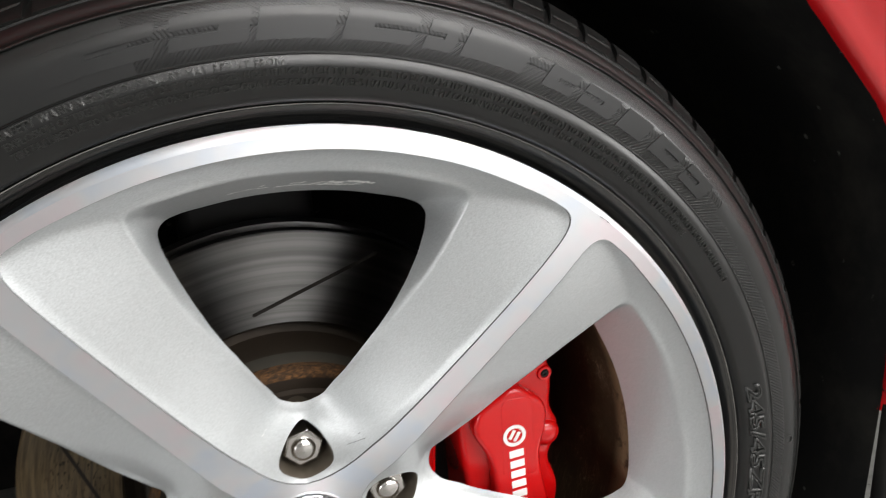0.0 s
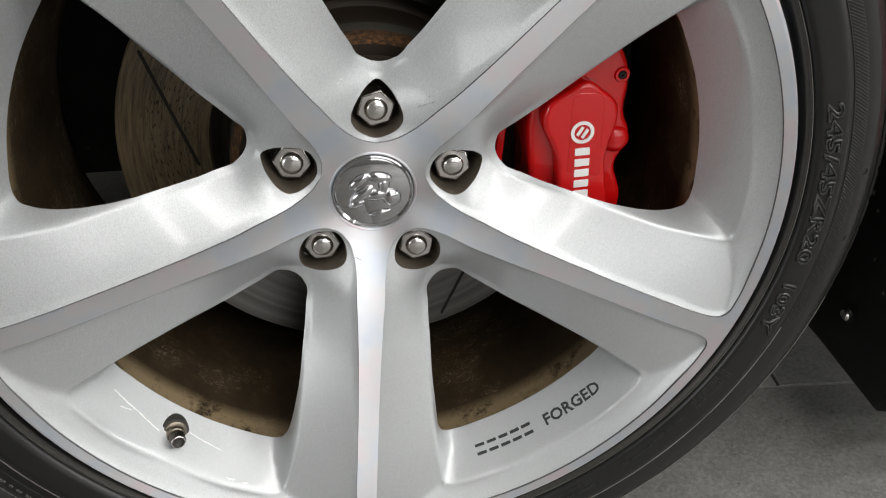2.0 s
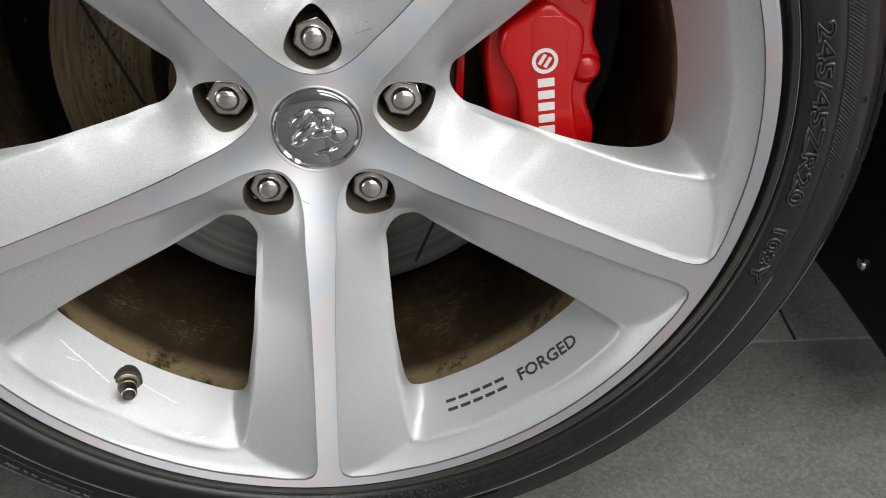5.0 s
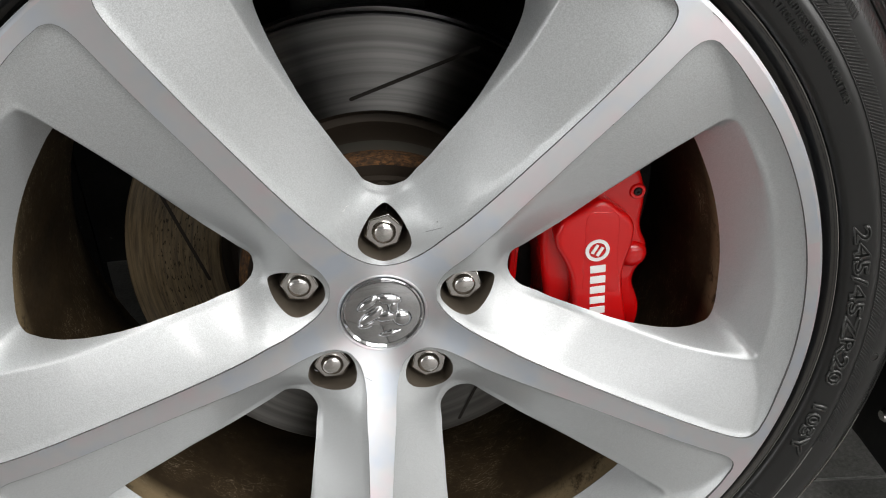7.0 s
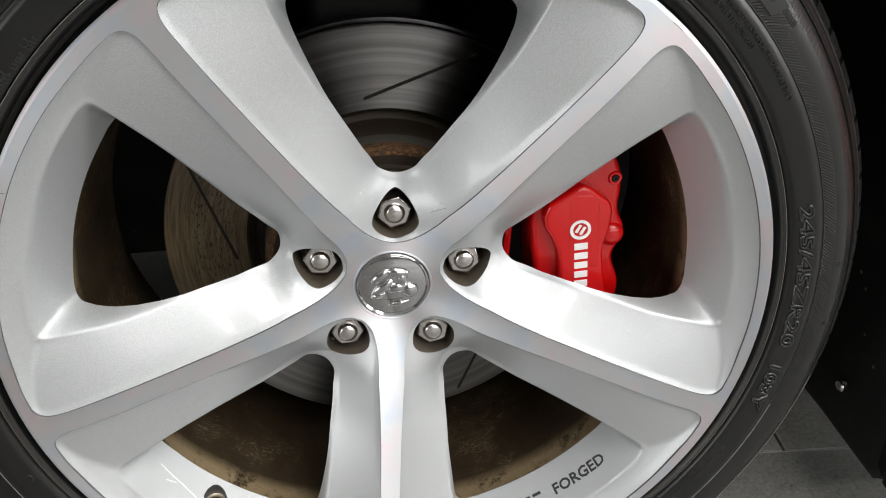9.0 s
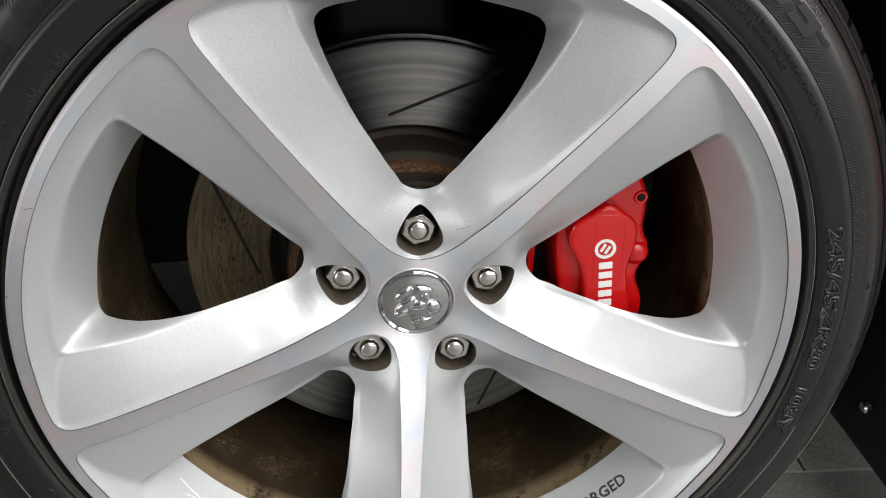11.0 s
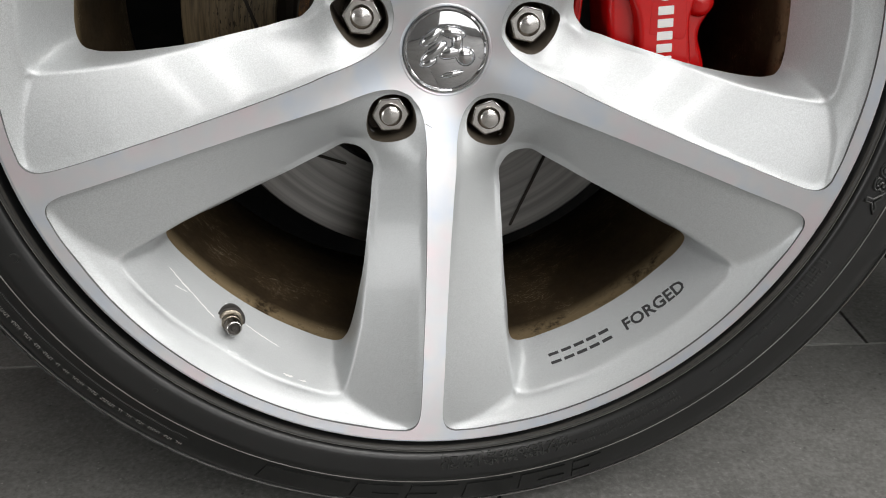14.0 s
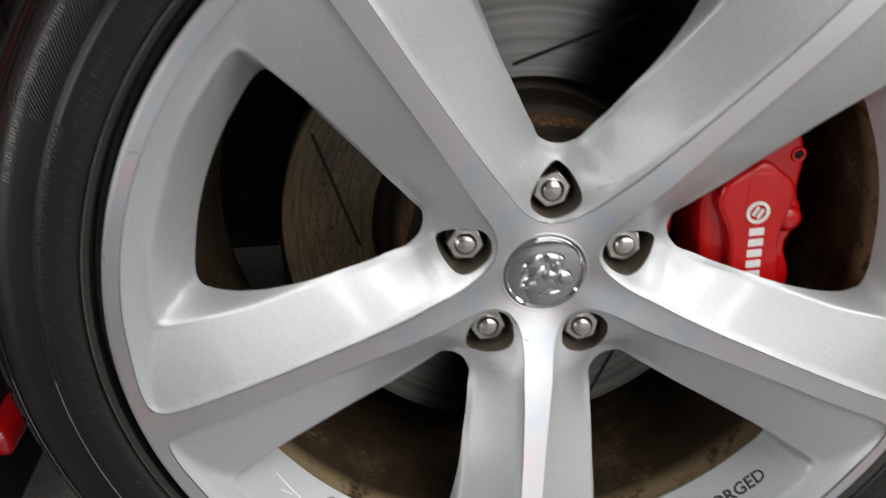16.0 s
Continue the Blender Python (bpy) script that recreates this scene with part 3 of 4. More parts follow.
def build_spoke():
    """One fifth of the lathe-cut face: hub star, spoke ridge and lip."""
    # the cut loops of the openings on both sides, in coordinates of the spoke
    def turned(loop, deg):
        a = radians(deg)
        return np.stack([loop[:, 0] * math.cos(a) + loop[:, 1] * math.sin(a), -loop[:, 0] * math.sin(a) + loop[:, 1] * math.cos(a)], 1)
    left, right = turned(CUT, -36), turned(CUT, 36)
    r0, r1 = 0.0290, 0.2705
    arc = [(r1 * math.sin(a), r1 * math.cos(a)) for a in np.linspace(-radians(36), radians(36), 160)]
    arc2 = [(r0 * math.sin(a), r0 * math.cos(a)) for a in np.linspace(radians(36), -radians(36), 24)]
    side = [(r * math.sin(radians(36)), r * math.cos(radians(36))) for r in (0.2663, 0.263, 0.0375, 0.0335)]
    border = np.array(arc + side + arc2 + [(-x, y) for x, y in side[::-1]])
    grid = loose_points(0.004, (left, right, border), 0.0022, (-0.17, 0.17, 0.02, 0.275))
    extra = np.vstack([offset(left, -0.0007)[::2], offset(right, -0.0007)[::2]])
    ang = np.degrees(np.arctan2(extra[:, 0], extra[:, 1]))
    extra = extra[(np.abs(ang) < 35.5) & (nearest(extra, left)[0] > 0.0005) & (nearest(extra, right)[0] > 0.0005)]
    v2, f = triangulate([border, left, right], np.vstack([grid, extra]))
    c = v2[f].mean(1)
    f = f[inside(c, border) & ~inside(c, left) & ~inside(c, right)]
    r = np.hypot(v2[:, 0], v2[:, 1])
    y = face_depth(r)
    dcut = np.minimum(nearest(v2, left)[0], nearest(v2, right)[0])
    y = y + np.where(dcut < 1e-5, 0.0005, 0.0)
    v = np.stack([v2[:, 0], y, v2[:, 1]], 1)
    used = np.unique(f)
    remap = -np.ones(len(v), int)
    remap[used] = np.arange(len(used))
    v, f = v[used], remap[f]
    slope = (face_depth(np.hypot(v[:, 0], v[:, 2]) + 0.004) - face_depth(np.hypot(v[:, 0], v[:, 2]) - 0.004)) / 0.008
    rr = np.hypot(v[:, 0], v[:, 2])
    n = np.stack([slope * v[:, 0] / rr, -np.ones(len(v)), slope * v[:, 2] / rr], 1)
    n /= np.linalg.norm(n, axis=1)[:, None]
    if np.cross(v[f[0, 1]] - v[f[0, 0]], v[f[0, 2]] - v[f[0, 0]])[1] > 0:
        f = f[:, ::-1]
    return v, f, n, left, right


sv, sf, sn, cut_left, cut_right = build_spoke()
spoke = mesh_part("spoke", sv, sf, MACHINED, wheel, "lathe-polished spoke ridge", sn)
spoke.matrix_basis = pose(0, 0, 0, 0, 36, 0)


def build_back():
    """The back of one spoke, unseen, added to block light behind the face."""
    bm = bmesh.new()
    rows = []
    for s, w, y in ((0.040, 0.026, 0.024), (0.070, 0.0355, 0.026), (0.106, 0.0365, 0.022), (0.144, 0.0410, 0.018), (0.187, 0.0465, 0.012), (0.214, 0.0560, 0.006), (0.230, 0.070, 0.004)):
        rows.append([bm.verts.new((0.74 * w * f, y + 0.004 * (1 - f * f), s)) for f in (-1, -0.6, -0.2, 0.2, 0.6, 1)])
    for p, q in zip(rows, rows[1:]):
        for j in range(5):
            bm.faces.new((p[j], q[j], q[j + 1], p[j + 1]))
    bmesh.ops.recalc_face_normals(bm, faces=bm.faces)
    return bm


part("spoke_back", build_back(), BARREL, spoke, "unseen back of the spoke that blocks light", 60)
for k in range(1, 5):
    again(recess, pose(0, 0, 0, 0, 72 * k, 0))
    again(spoke, pose(0, 0, 0, 0, 36 + 72 * k, 0))

# small step between the cut face and the paint
for k in range(5):
    bm = bmesh.new()
    ya = face_depth(np.hypot(CUT[:, 0], CUT[:, 1]))
    strip(bm, [(p[0], q + 0.0003, p[1]) for p, q in zip(CUT, ya)], [(p[0], q + 0.0030, p[1]) for p, q in zip(offset(CUT, 0.0004), ya)])
    if k == 0:
        edge_step = part("paint_edge", bm, EDGEDIRT, wheel, "dark line where paint meets the cut face", 50)
    else:
        bm.free()
        again(edge_step, pose(0, 0, 0, 0, 72 * k, 0))

bm = revolve(bmesh.new(), [(0.2703, -0.0606), (0.2718, -0.0601), (0.2730, -0.0589), (0.2736, -0.0560), (0.2735, -0.0500), (0.2725, -0.0440), (0.2690, -0.030)], 192)
bmesh.ops.recalc_face_normals(bm, faces=bm.faces)
part("rim_lip", bm, MACHINED, wheel, "polished outer lip of the rim", 40)

bm = revolve(bmesh.new(), [(0.2345, -0.004), (0.2345, 0.020), (0.2335, 0.050), (0.2300, 0.080), (0.2310, 0.130), (0.2380, 0.160), (0.2560, 0.185), (0.2740, 0.190), (0.2740, 0.196),
                           (0.2520, 0.196), (0.2480, 0.150), (0.2440, 0.060), (0.2480, 0.0), (0.2660, -0.030)], 160)
bmesh.ops.recalc_face_normals(bm, faces=bm.faces)
part("rim_barrel", bm, BARREL, wheel, "brown brake-dust grime inside the rim barrel", 40)

# hub behind the face
bm = revolve(bmesh.new(), [(0.001, 0.029), (0.0820, 0.031), (0.0840, 0.034), (0.0800, 0.040), (0.001, 0.041)], 96)
bmesh.ops.recalc_face_normals(bm, faces=bm.faces)
part("hub_back", bm, CAST, wheel)


def cap_and_nuts():
    cap = part("centre_cap", revolve(bmesh.new(), [(0.0280, 0.012), (0.0280, -0.0028), (0.0276, -0.0040), (0.0266, -0.0044), (0.0258, -0.0036), (0.0252, -0.0030),
                                                    (0.0240, -0.0034), (0.0160, -0.0044), (0.0080, -0.0049), (0.0004, -0.0050)], 96), CHROME, wheel, "domed chrome centre cap", 35)
    part("cap_ring", revolve(bmesh.new(), [(0.0283, 0.006), (0.0284, -0.0034), (0.0289, -0.0041), (0.0296, -0.0042), (0.0303, -0.0038), (0.0308, -0.0028)], 96), MACHINED, wheel, "thin bright ring round the centre cap", 60)
    # one abstract relief of rounded shapes
    lobes = [(-0.0105, 0.0085, 0.0088, 0.0038, 42), (0.0040, 0.0120, 0.0085, 0.0042, -8), (0.0068, 0.0070, 0.0040, 0.0062, 5), (-0.0080, -0.0010, 0.0105, 0.0040, 42),
             (-0.0110, -0.0080, 0.0060, 0.0030, 25), (0.0030, -0.0010, 0.0080, 0.0042, 15), (0.0130, -0.0030, 0.0068, 0.0062, -35), (0.0050, -0.0150, 0.0080, 0.0020, 15)]
    n, half = 110, 0.0215
    g = np.linspace(-half, half, n)
    X, Z = np.meshgrid(g, g)
    H = np.zeros_like(X)
    for x, z, a, b, turn in lobes:
        t = radians(turn)
        u, w = (X - x) * math.cos(t) + (Z - z) * math.sin(t), -(X - x) * math.sin(t) + (Z - z) * math.cos(t)
        q = (u / a) ** 2 + (w / b) ** 2
        H = np.maximum(H, np.sqrt(np.clip(1 - q, 0, 1)) * (0.0020 + 0.26 * b))
    keep = H > 0.00012
    base_y = np.interp(np.hypot(X, Z), [0, 0.008, 0.016, 0.024], [-0.0050, -0.0049, -0.0044, -0.0034])
    ids, verts, faces = {}, [], []
    for i in range(n - 1):
        for j in range(n - 1):
            if keep[i, j] or keep[i + 1, j] or keep[i, j + 1] or keep[i + 1, j + 1]:
                quad = []
                for a, b in ((i, j), (i, j + 1), (i + 1, j + 1), (i + 1, j)):
                    if (a, b) not in ids:
                        ids[a, b] = len(verts)
                        verts.append((X[a, b], base_y[a, b] - H[a, b] + 0.0002, Z[a, b]))
                    quad.append(ids[a, b])
                faces.append(quad)
    mesh_part("emblem", verts, faces, CHROME, cap, "raised chrome relief emblem", smooth=75)
    # lug nut: hexagon with a chamfer, domed tip and flange
    bm = bmesh.new()
    rows = []
    for rad, y, hexa in ((0.0118, 0.028, 1), (0.0118, 0.0065, 1), (0.0107, 0.0045, 1)):
        rows.append([bm.verts.new((rad / math.cos(radians(30)) * math.sin(radians(60 * i)), y, rad / math.cos(radians(30)) * math.cos(radians(60 * i)))) for i in range(6)])
    for p, q in zip(rows, rows[1:]):
        for i in range(6):
            bm.faces.new((p[i], p[(i + 1) % 6], q[(i + 1) % 6], q[i]))
    bm.faces.new(rows[-1])
    bmesh.ops.bevel(bm, geom=[e for e in bm.edges if not e.is_boundary], offset=0.0006, segments=2, affect="EDGES")
    bmesh.ops.recalc_face_normals(bm, faces=bm.faces)
    nut = part("lug_nut", bm, STEEL, wheel, "hexagonal plated steel lug nut", 40)
    dome = part("nut_tip", revolve(bmesh.new(), [(0.0080, 0.0052), (0.0079, 0.0036), (0.0073, 0.0020), (0.0060, 0.0009), (0.0040, 0.0003), (0.0002, 0.0)], 32), STEEL, nut, "", 60)
    skirt = revolve(bmesh.new(), [(0.0112, 0.020), (0.0135, 0.026), (0.0150, 0.030)], 32)
    part("nut_skirt", skirt, STEEL, nut, "", 60)
    spins = (12, 41, 8, 25, 33)
    for k in range(5):
        a = radians(72 * k)
        m = pose(0.0575 * math.sin(a), 0, 0.0575 * math.cos(a), 0, spins[k], 0)
        if k == 0:
            nut.matrix_basis = m
        else:
            again(nut, m)


cap_and_nuts()


CAPMETAL = plain("brown_grey_metal", (0.22, 0.19, 0.155), 1.0, 0.38, 220.0, 0.5, 0.2)
CAPDARK = plain("dark_cap_plastic", (0.06, 0.055, 0.05), 0.2, 0.4, 200.0, 0.3, 0.1)


def valve():
    a = radians(216.8)
    def at(r, y):
        return Vector((r * math.sin(a), y, r * math.cos(a)))
    foot = at(0.2393, -0.0245)
    tip = Vector((0.2342 * math.sin(a - 0.010), -0.0395, 0.2342 * math.cos(a - 0.010)))
    turn = (tip - foot).to_track_quat("-Y", "Z").to_matrix().to_4x4()
    stem = part("valve_stem", revolve(bmesh.new(), [(0.0092, -0.0010), (0.0090, -0.0024), (0.0082, -0.0030), (0.0068, -0.0031), (0.0067, -0.0066), (0.0060, -0.0074), (0.0050, -0.0076)], 32),
                VALVEMETAL, wheel, "weathered metal tyre valve with a screw cap", 40)
    stem.matrix_basis = Matrix.Translation(foot) @ turn
    part("gasket", revolve(bmesh.new(), [(0.0108, 0.008), (0.0108, -0.0004), (0.0103, -0.0012), (0.0088, -0.0014)], 32), CAPDARK, stem, "dark rubber gasket", 40)
    # knurled barrel of the cap with a hollow end
    bm = revolve(bmesh.new(), [(0.0050, -0.0060), (0.0056, -0.0066), (0.0056, -0.0148), (0.0053, -0.0158)], 48)
    for v in bm.verts:
        if -0.0150 < v.co.y < -0.0064:
            k = 1.0 + 0.035 * math.cos(24 * math.atan2(v.co.x, v.co.z))
            v.co.x, v.co.z = v.co.x * k, v.co.z * k
    cap = part("valve_cap", bm, CAPMETAL, stem, "brown-grey knurled metal cap", 25)
    part("cap_rim", revolve(bmesh.new(), [(0.0053, -0.0157), (0.0050, -0.0164), (0.0043, -0.0165), (0.0040, -0.0156), (0.0038, -0.0135)], 32), STEEL, cap, "", 60)
    part("cap_end", revolve(bmesh.new(), [(0.0040, -0.0140), (0.0022, -0.0142), (0.0018, -0.0150), (0.0002, -0.0151)], 24), CAPDARK, cap, "", 40)


valve()

# ---- tyre ----
SIDE = [(0.2690, -0.0300), (0.2735, -0.0400), (0.2755, -0.0385), (0.2775, -0.0400), (0.2790, -0.0455), (0.2800, -0.0500), (0.2812, -0.0528), (0.2830, -0.0548), (0.2842, -0.0558), (0.2848, -0.0558), (0.2853, -0.0548),
        (0.2860, -0.0572), (0.2875, -0.0590), (0.2900, -0.0599), (0.2935, -0.0607), (0.2980, -0.0617), (0.3010, -0.0624), (0.3028, -0.06275), (0.3040, -0.0628), (0.3050, -0.0626), (0.3060, -0.0622), (0.3070, -0.0617), (0.3079, -0.0611), (0.3083, -0.0610), (0.3086, -0.0613), (0.3089, -0.0614), (0.3092, -0.0611), (0.3096, -0.0603), (0.3150, -0.0602), (0.3210, -0.0596),
        (0.3270, -0.0588), (0.3320, -0.0552), (0.3358, -0.0519), (0.3362, -0.0526), (0.3367, -0.0528), (0.3372, -0.0524), (0.3377, -0.0516), (0.3380, -0.0500),
        (0.3400, -0.0482), (0.3432, -0.0448), (0.3438, -0.0430), (0.3448, -0.0430), (0.3458, -0.0412), (0.3480, -0.0365), (0.3500, -0.0310), (0.3520, -0.0240)]
TREAD = [(0.3545, -0.0150), (0.3568, 0.0050), (0.3580, 0.0180), (0.3500, 0.0200), (0.3500, 0.0280), (0.3600, 0.0300), (0.3612, 0.0550), (0.3510, 0.0570), (0.3510, 0.0730), (0.3612, 0.0750), (0.3600, 0.1000),
         (0.3500, 0.1020), (0.3500, 0.1100), (0.3580, 0.1120), (0.3560, 0.1300)]
FULL = SIDE + TREAD + [(r, 0.130 - y) for r, y in SIDE[::-1]]
DOWN = Vector((math.sin(radians(180 - LEAN_WHEEL)), 0, math.cos(radians(180 - LEAN_WHEEL))))
LOW = 0.3495


def side_depth(r):
    return float(np.interp(r, [p[0] for p in SIDE], [p[1] for p in SIDE]))


def settle(bm):
    """Flattens what would go below the floor and lets the sidewall bulge a little there."""
    for v in bm.verts:
        d = v.co.dot(DOWN)
        if d > LOW:
            v.co -= DOWN * (d - LOW)
            v.co.y += (-0.004 if v.co.y < 0.065 else 0.004) * min(1.0, (d - LOW) / 0.01) * (abs(v.co.y - 0.065) > 0.07)


bm = revolve(bmesh.new(), FULL, 256)
settle(bm)
bmesh.ops.recalc_face_normals(bm, faces=bm.faces)
tyre = part("tyre", bm, RUBBER, wheel, "black low-profile tyre with a dusty sidewall", 48)


def hatch_rubber(name, round_, across):
    n = Nodes(name)
    sep = n.t.nodes.new("ShaderNodeSeparateXYZ")
    n.link(n.coords(), sep.inputs[0])
    ang = n.math("ARCTAN2", sep.outputs[0], sep.outputs[2])
    phase = n.math("ADD", n.math("MULTIPLY", ang, round_), n.math("MULTIPLY", n.radius(), across))
    wave = n.span(n.math("SINE", phase), 0.0, 1.0, -0.3, 0.6)
    wide = n.noise(16.0, 5.0)
    col = n.mix(n.span(wide, 0.0, 0.7, 0.38, 0.72), (0.0014, 0.0017, 0.0015), (0.0034, 0.0037, 0.0031))
    n.set(Base_Color=col, Roughness=0.34, Specular_IOR_Level=0.70, Normal=n.bump(wave, 1.0, 0.0011))
    return n.m


HATCH_FINE = hatch_rubber("fine_ribbed_rubber", 900.0, 1500.0)
HATCH_IN, HATCH_OUT = hatch_rubber("hatched_rubber", 820.0, -2600.0), hatch_rubber("ribbed_rubber", 820.0, 4900.0)
LETTER = plain("raised_rubber_letters", (0.022, 0.023, 0.021), 0.0, 0.30, 300.0, 0.3, 0.05, 0.0, 0.65)


def band(name, r0, r1, a0, a1, lift, material, label=""):
    prof = [(r, side_depth(r) - lift * (0 < i < 8)) for i, r in enumerate(np.linspace(r0, r1, 9))]
    bm = revolve(bmesh.new(), prof, int(abs(a1 - a0) * 1.2) + 2, a0, a1)
    settle(bm)
    bmesh.ops.recalc_face_normals(bm, faces=bm.faces)
    return part(name, bm, material, tyre, label, 60)


def worn_rib(r0, r1, a0=0.0, a1=360.0, lift=0.00012):
    """A pale strip along a sidewall ring, standing in for the light it catches."""
    prof = [(r, side_depth(r) - lift) for r in np.linspace(r0, r1, 4)]
    bm = revolve(bmesh.new(), prof, int(abs(a1 - a0) * 0.7) + 1, a0, a1)
    settle(bm)
    bmesh.ops.recalc_face_normals(bm, faces=bm.faces)
    for f in bm.faces:
        if f.normal.y > 0:
            f.normal_flip()
    return part("worn_rib", bm, LITRUBBER, tyre, "pale painted highlight on a moulded ring", 60)


worn_rib(0.3083, 0.3090, 105, 262)
worn_rib(0.2843, 0.2848)
# bead band in a paler colour, in place of overhead light on it
bead = worn_rib(0.2768, 0.2838)
bead.name = "bead_ring"
bead.data.materials[0] = BEADLIT
tagged(bead, label="grey rubber bead beside the rim lip, painted as lit")
worn_rib(0.3363, 0.3369, 100, 262)
worn_rib(0.3425, 0.3429, 205, 262, 0.0004)
band("hatched_band", 0.3100, 0.3215, -14, 48, 0.0002, HATCH_IN, "finely hatched rubber band")
band("hatched_band", 0.3100, 0.3188, 48, 104, 0.0002, HATCH_IN, "finely hatched rubber band")
band("ribbed_band", 0.3220, 0.3262, -14, 48, 0.0002, HATCH_FINE, "finely ribbed rubber band")
band("ribbed_band", 0.3266, 0.3345, -14, 110, 0.0002, HATCH_OUT, "finely ribbed rubber band")
band("hatched_band", 0.3110, 0.3310, -68, -50, 0.0002, HATCH_IN)
band("hatched_band", 0.3110, 0.3310, -47, -36, 0.0002, HATCH_IN)


def bent(ob_or_bm, r_base, a0, sign=1.0, lift=0.0006, depth=side_depth, flip=1.0):
    """Bends flat geometry (x along, y up, z out) onto the sidewall round the axis."""
    for v in ob_or_bm.verts:
        r = r_base + flip * v.co.y
        a = radians(a0) + sign * v.co.x / r_base
        v.co = (r * math.sin(a), depth(r) - lift * (1.0 if v.co.z > 0 else -1.0), r * math.cos(a))
    bmesh.ops.recalc_face_normals(ob_or_bm, faces=ob_or_bm.faces)
    return ob_or_bm


def text_mesh(text, height, width=None, bold=0.0, hollow=False):
    cu = bpy.data.curves.new("lettering", "FONT")
    cu.body, cu.size, cu.extrude, cu.offset = text, height / 0.72, 0.0005, bold
    if hollow:
        cu.fill_mode, cu.extrude, cu.bevel_depth, cu.bevel_resolution = "NONE", 0.0, 0.00045, 1
    cu.resolution_u = 2
    ob = new("lettering", cu)
    bpy.context.view_layer.update()
    me = bpy.data.meshes.new_from_object(ob.evaluated_get(bpy.context.evaluated_depsgraph_get()))
    bm = bmesh.new()
    bm.from_mesh(me)
    bpy.data.objects.remove(ob)
    bpy.data.meshes.remove(me)
    bpy.data.curves.remove(cu)
    xs = [v.co.x for v in bm.verts]
    if width:
        k, x0 = width / (max(xs) - min(xs)), min(xs)
        for v in bm.verts:
            v.co.x = (v.co.x - x0) * k
    return bm


def marking(name, text, height, r, a0, a1, bold=0.0, lift=0.0012, hollow=False, material=None):
    bm = text_mesh(text, height, radians(a1 - a0) * r, bold, hollow)
    return part(name, bent(bm, r - height / 2, a0, lift=lift), material or LETTER, tyre)


marking("size_marking", "245/45ZR20", 0.0088, 0.2963, 71.3, 94.5, 0.0003, 0.0018, True)
marking("load_marking", "103Y", 0.0084, 0.2962, 98.0, 106.5, 0.0003, 0.0018, True)
marking("safety_text", "SAFETY WARNING: SERIOUS INJURY MAY RESULT FROM:", 0.0038, 0.3060, -26.0, -2.0)
marking("safety_text", "EXPLOSION OF TIRE/RIM ASSEMBLY DUE TO IMPROPER MOUNTING-MATCH TIRE DIAMETER TO RIM DIAMETER ! NEVER EXCEED 40 PSI (270kPa) TO SEAT BEADS-ONLY SPECIALLY TRAINED PERSONS SHOULD MOUNT TIRES", 0.0036, 0.3010, -26.0, 55.0)
marking("safety_text", "TIRE FAILURE DUE TO UNDERINFLATION/OVERLOADING/DAMAGE-FOLLOW OWNER'S MANUAL AND TIRE PLACARD IN VEHICLE-FREQUENTLY CHECK INFLATION PRESSURE AND INSPECT FOR DAMAGE.", 0.0036, 0.2958, -26.0, 46.5)
# load lines in a paler rubber, their highlight painted in
marking("load_text", "MAX. LOAD 875 kg (1929 LBS)", 0.0040, 0.2895, 159.0, 178.0, material=GLINTRUBBER)
marking("load_text", "MAX. PRESS. 340 kPa ( 50 PSI )", 0.0040, 0.2947, 158.0, 178.0, material=GLINTRUBBER)


def section(y0, y1):
    n = max(1, int((y1 - y0) / 0.0025))
    return [(y0, -0.1)] + [(y0 + (y1 - y0) * i / n, 0.1) for i in range(n + 1)] + [(y1, -0.1)]


def slab(w, h, skew=0.0, holes=()):
    """A flat letter-like plate, w by h, leaning by skew."""
    bm = bmesh.new()
    n = max(2, int(w / 0.003))
    for (x0, x1, y0, y1) in [(0, w, 0, h)] if not holes else holes:
        cols = []
        for i in range(n + 1):
            x = x0 + (x1 - x0) * i / n
            cols.append([bm.verts.new((x + skew * y, y, z)) for y, z in section(y0, y1)])
        for p, q in zip(cols, cols[1:]):
            k = len(p)
            for j in range(k):
                bm.faces.new((p[j], p[(j + 1) % k], q[(j + 1) % k], q[j]))
        bm.faces.new(cols[0])
        bm.faces.new(cols[-1][::-1])
    return bm


# the maker's large raised marks, as plain slanted plates with a groove
MARKS = ((0.3155, 0.0145, ((-21.4, -12.4), (-11.2, -4.8), (-4.2, 2.2), (3.0, 9.2), (10.2, 13.0), (13.8, 20.0))),
         (0.3150, 0.0120, ((22.4, 25.6), (26.6, 30.6), (31.6, 35.0), (36.2, 40.0), (41.2, 45.0))),
         (0.3130, 0.0145, ((155.4, 159.4), (160.6, 166.8), (168.0, 174.4), (175.6, 182.0), (183.2, 189.4), (190.6, 202.0))))
for r0, h, spans in MARKS:
    for k, (a0, a1) in enumerate(spans):
        w = radians(a1 - a0) * r0
        cuts = (((0, w, 0, 0.42 * h), (0, 0.4 * w, 0.42 * h, 0.58 * h), (0, w, 0.58 * h, h)), ((0, w, 0, 0.40 * h), (0.6 * w, w, 0.40 * h, 0.60 * h), (0, w, 0.60 * h, h)), ((0, w, 0, h),))[k % 3]
        bm = bent(slab(w, h, 0.3, cuts), r0, a0, lift=0.0009)
        settle(bm)
        part("raised_mark", bm, RUBBER, tyre, "", 35)
# small illegible lines
random.seed(4)
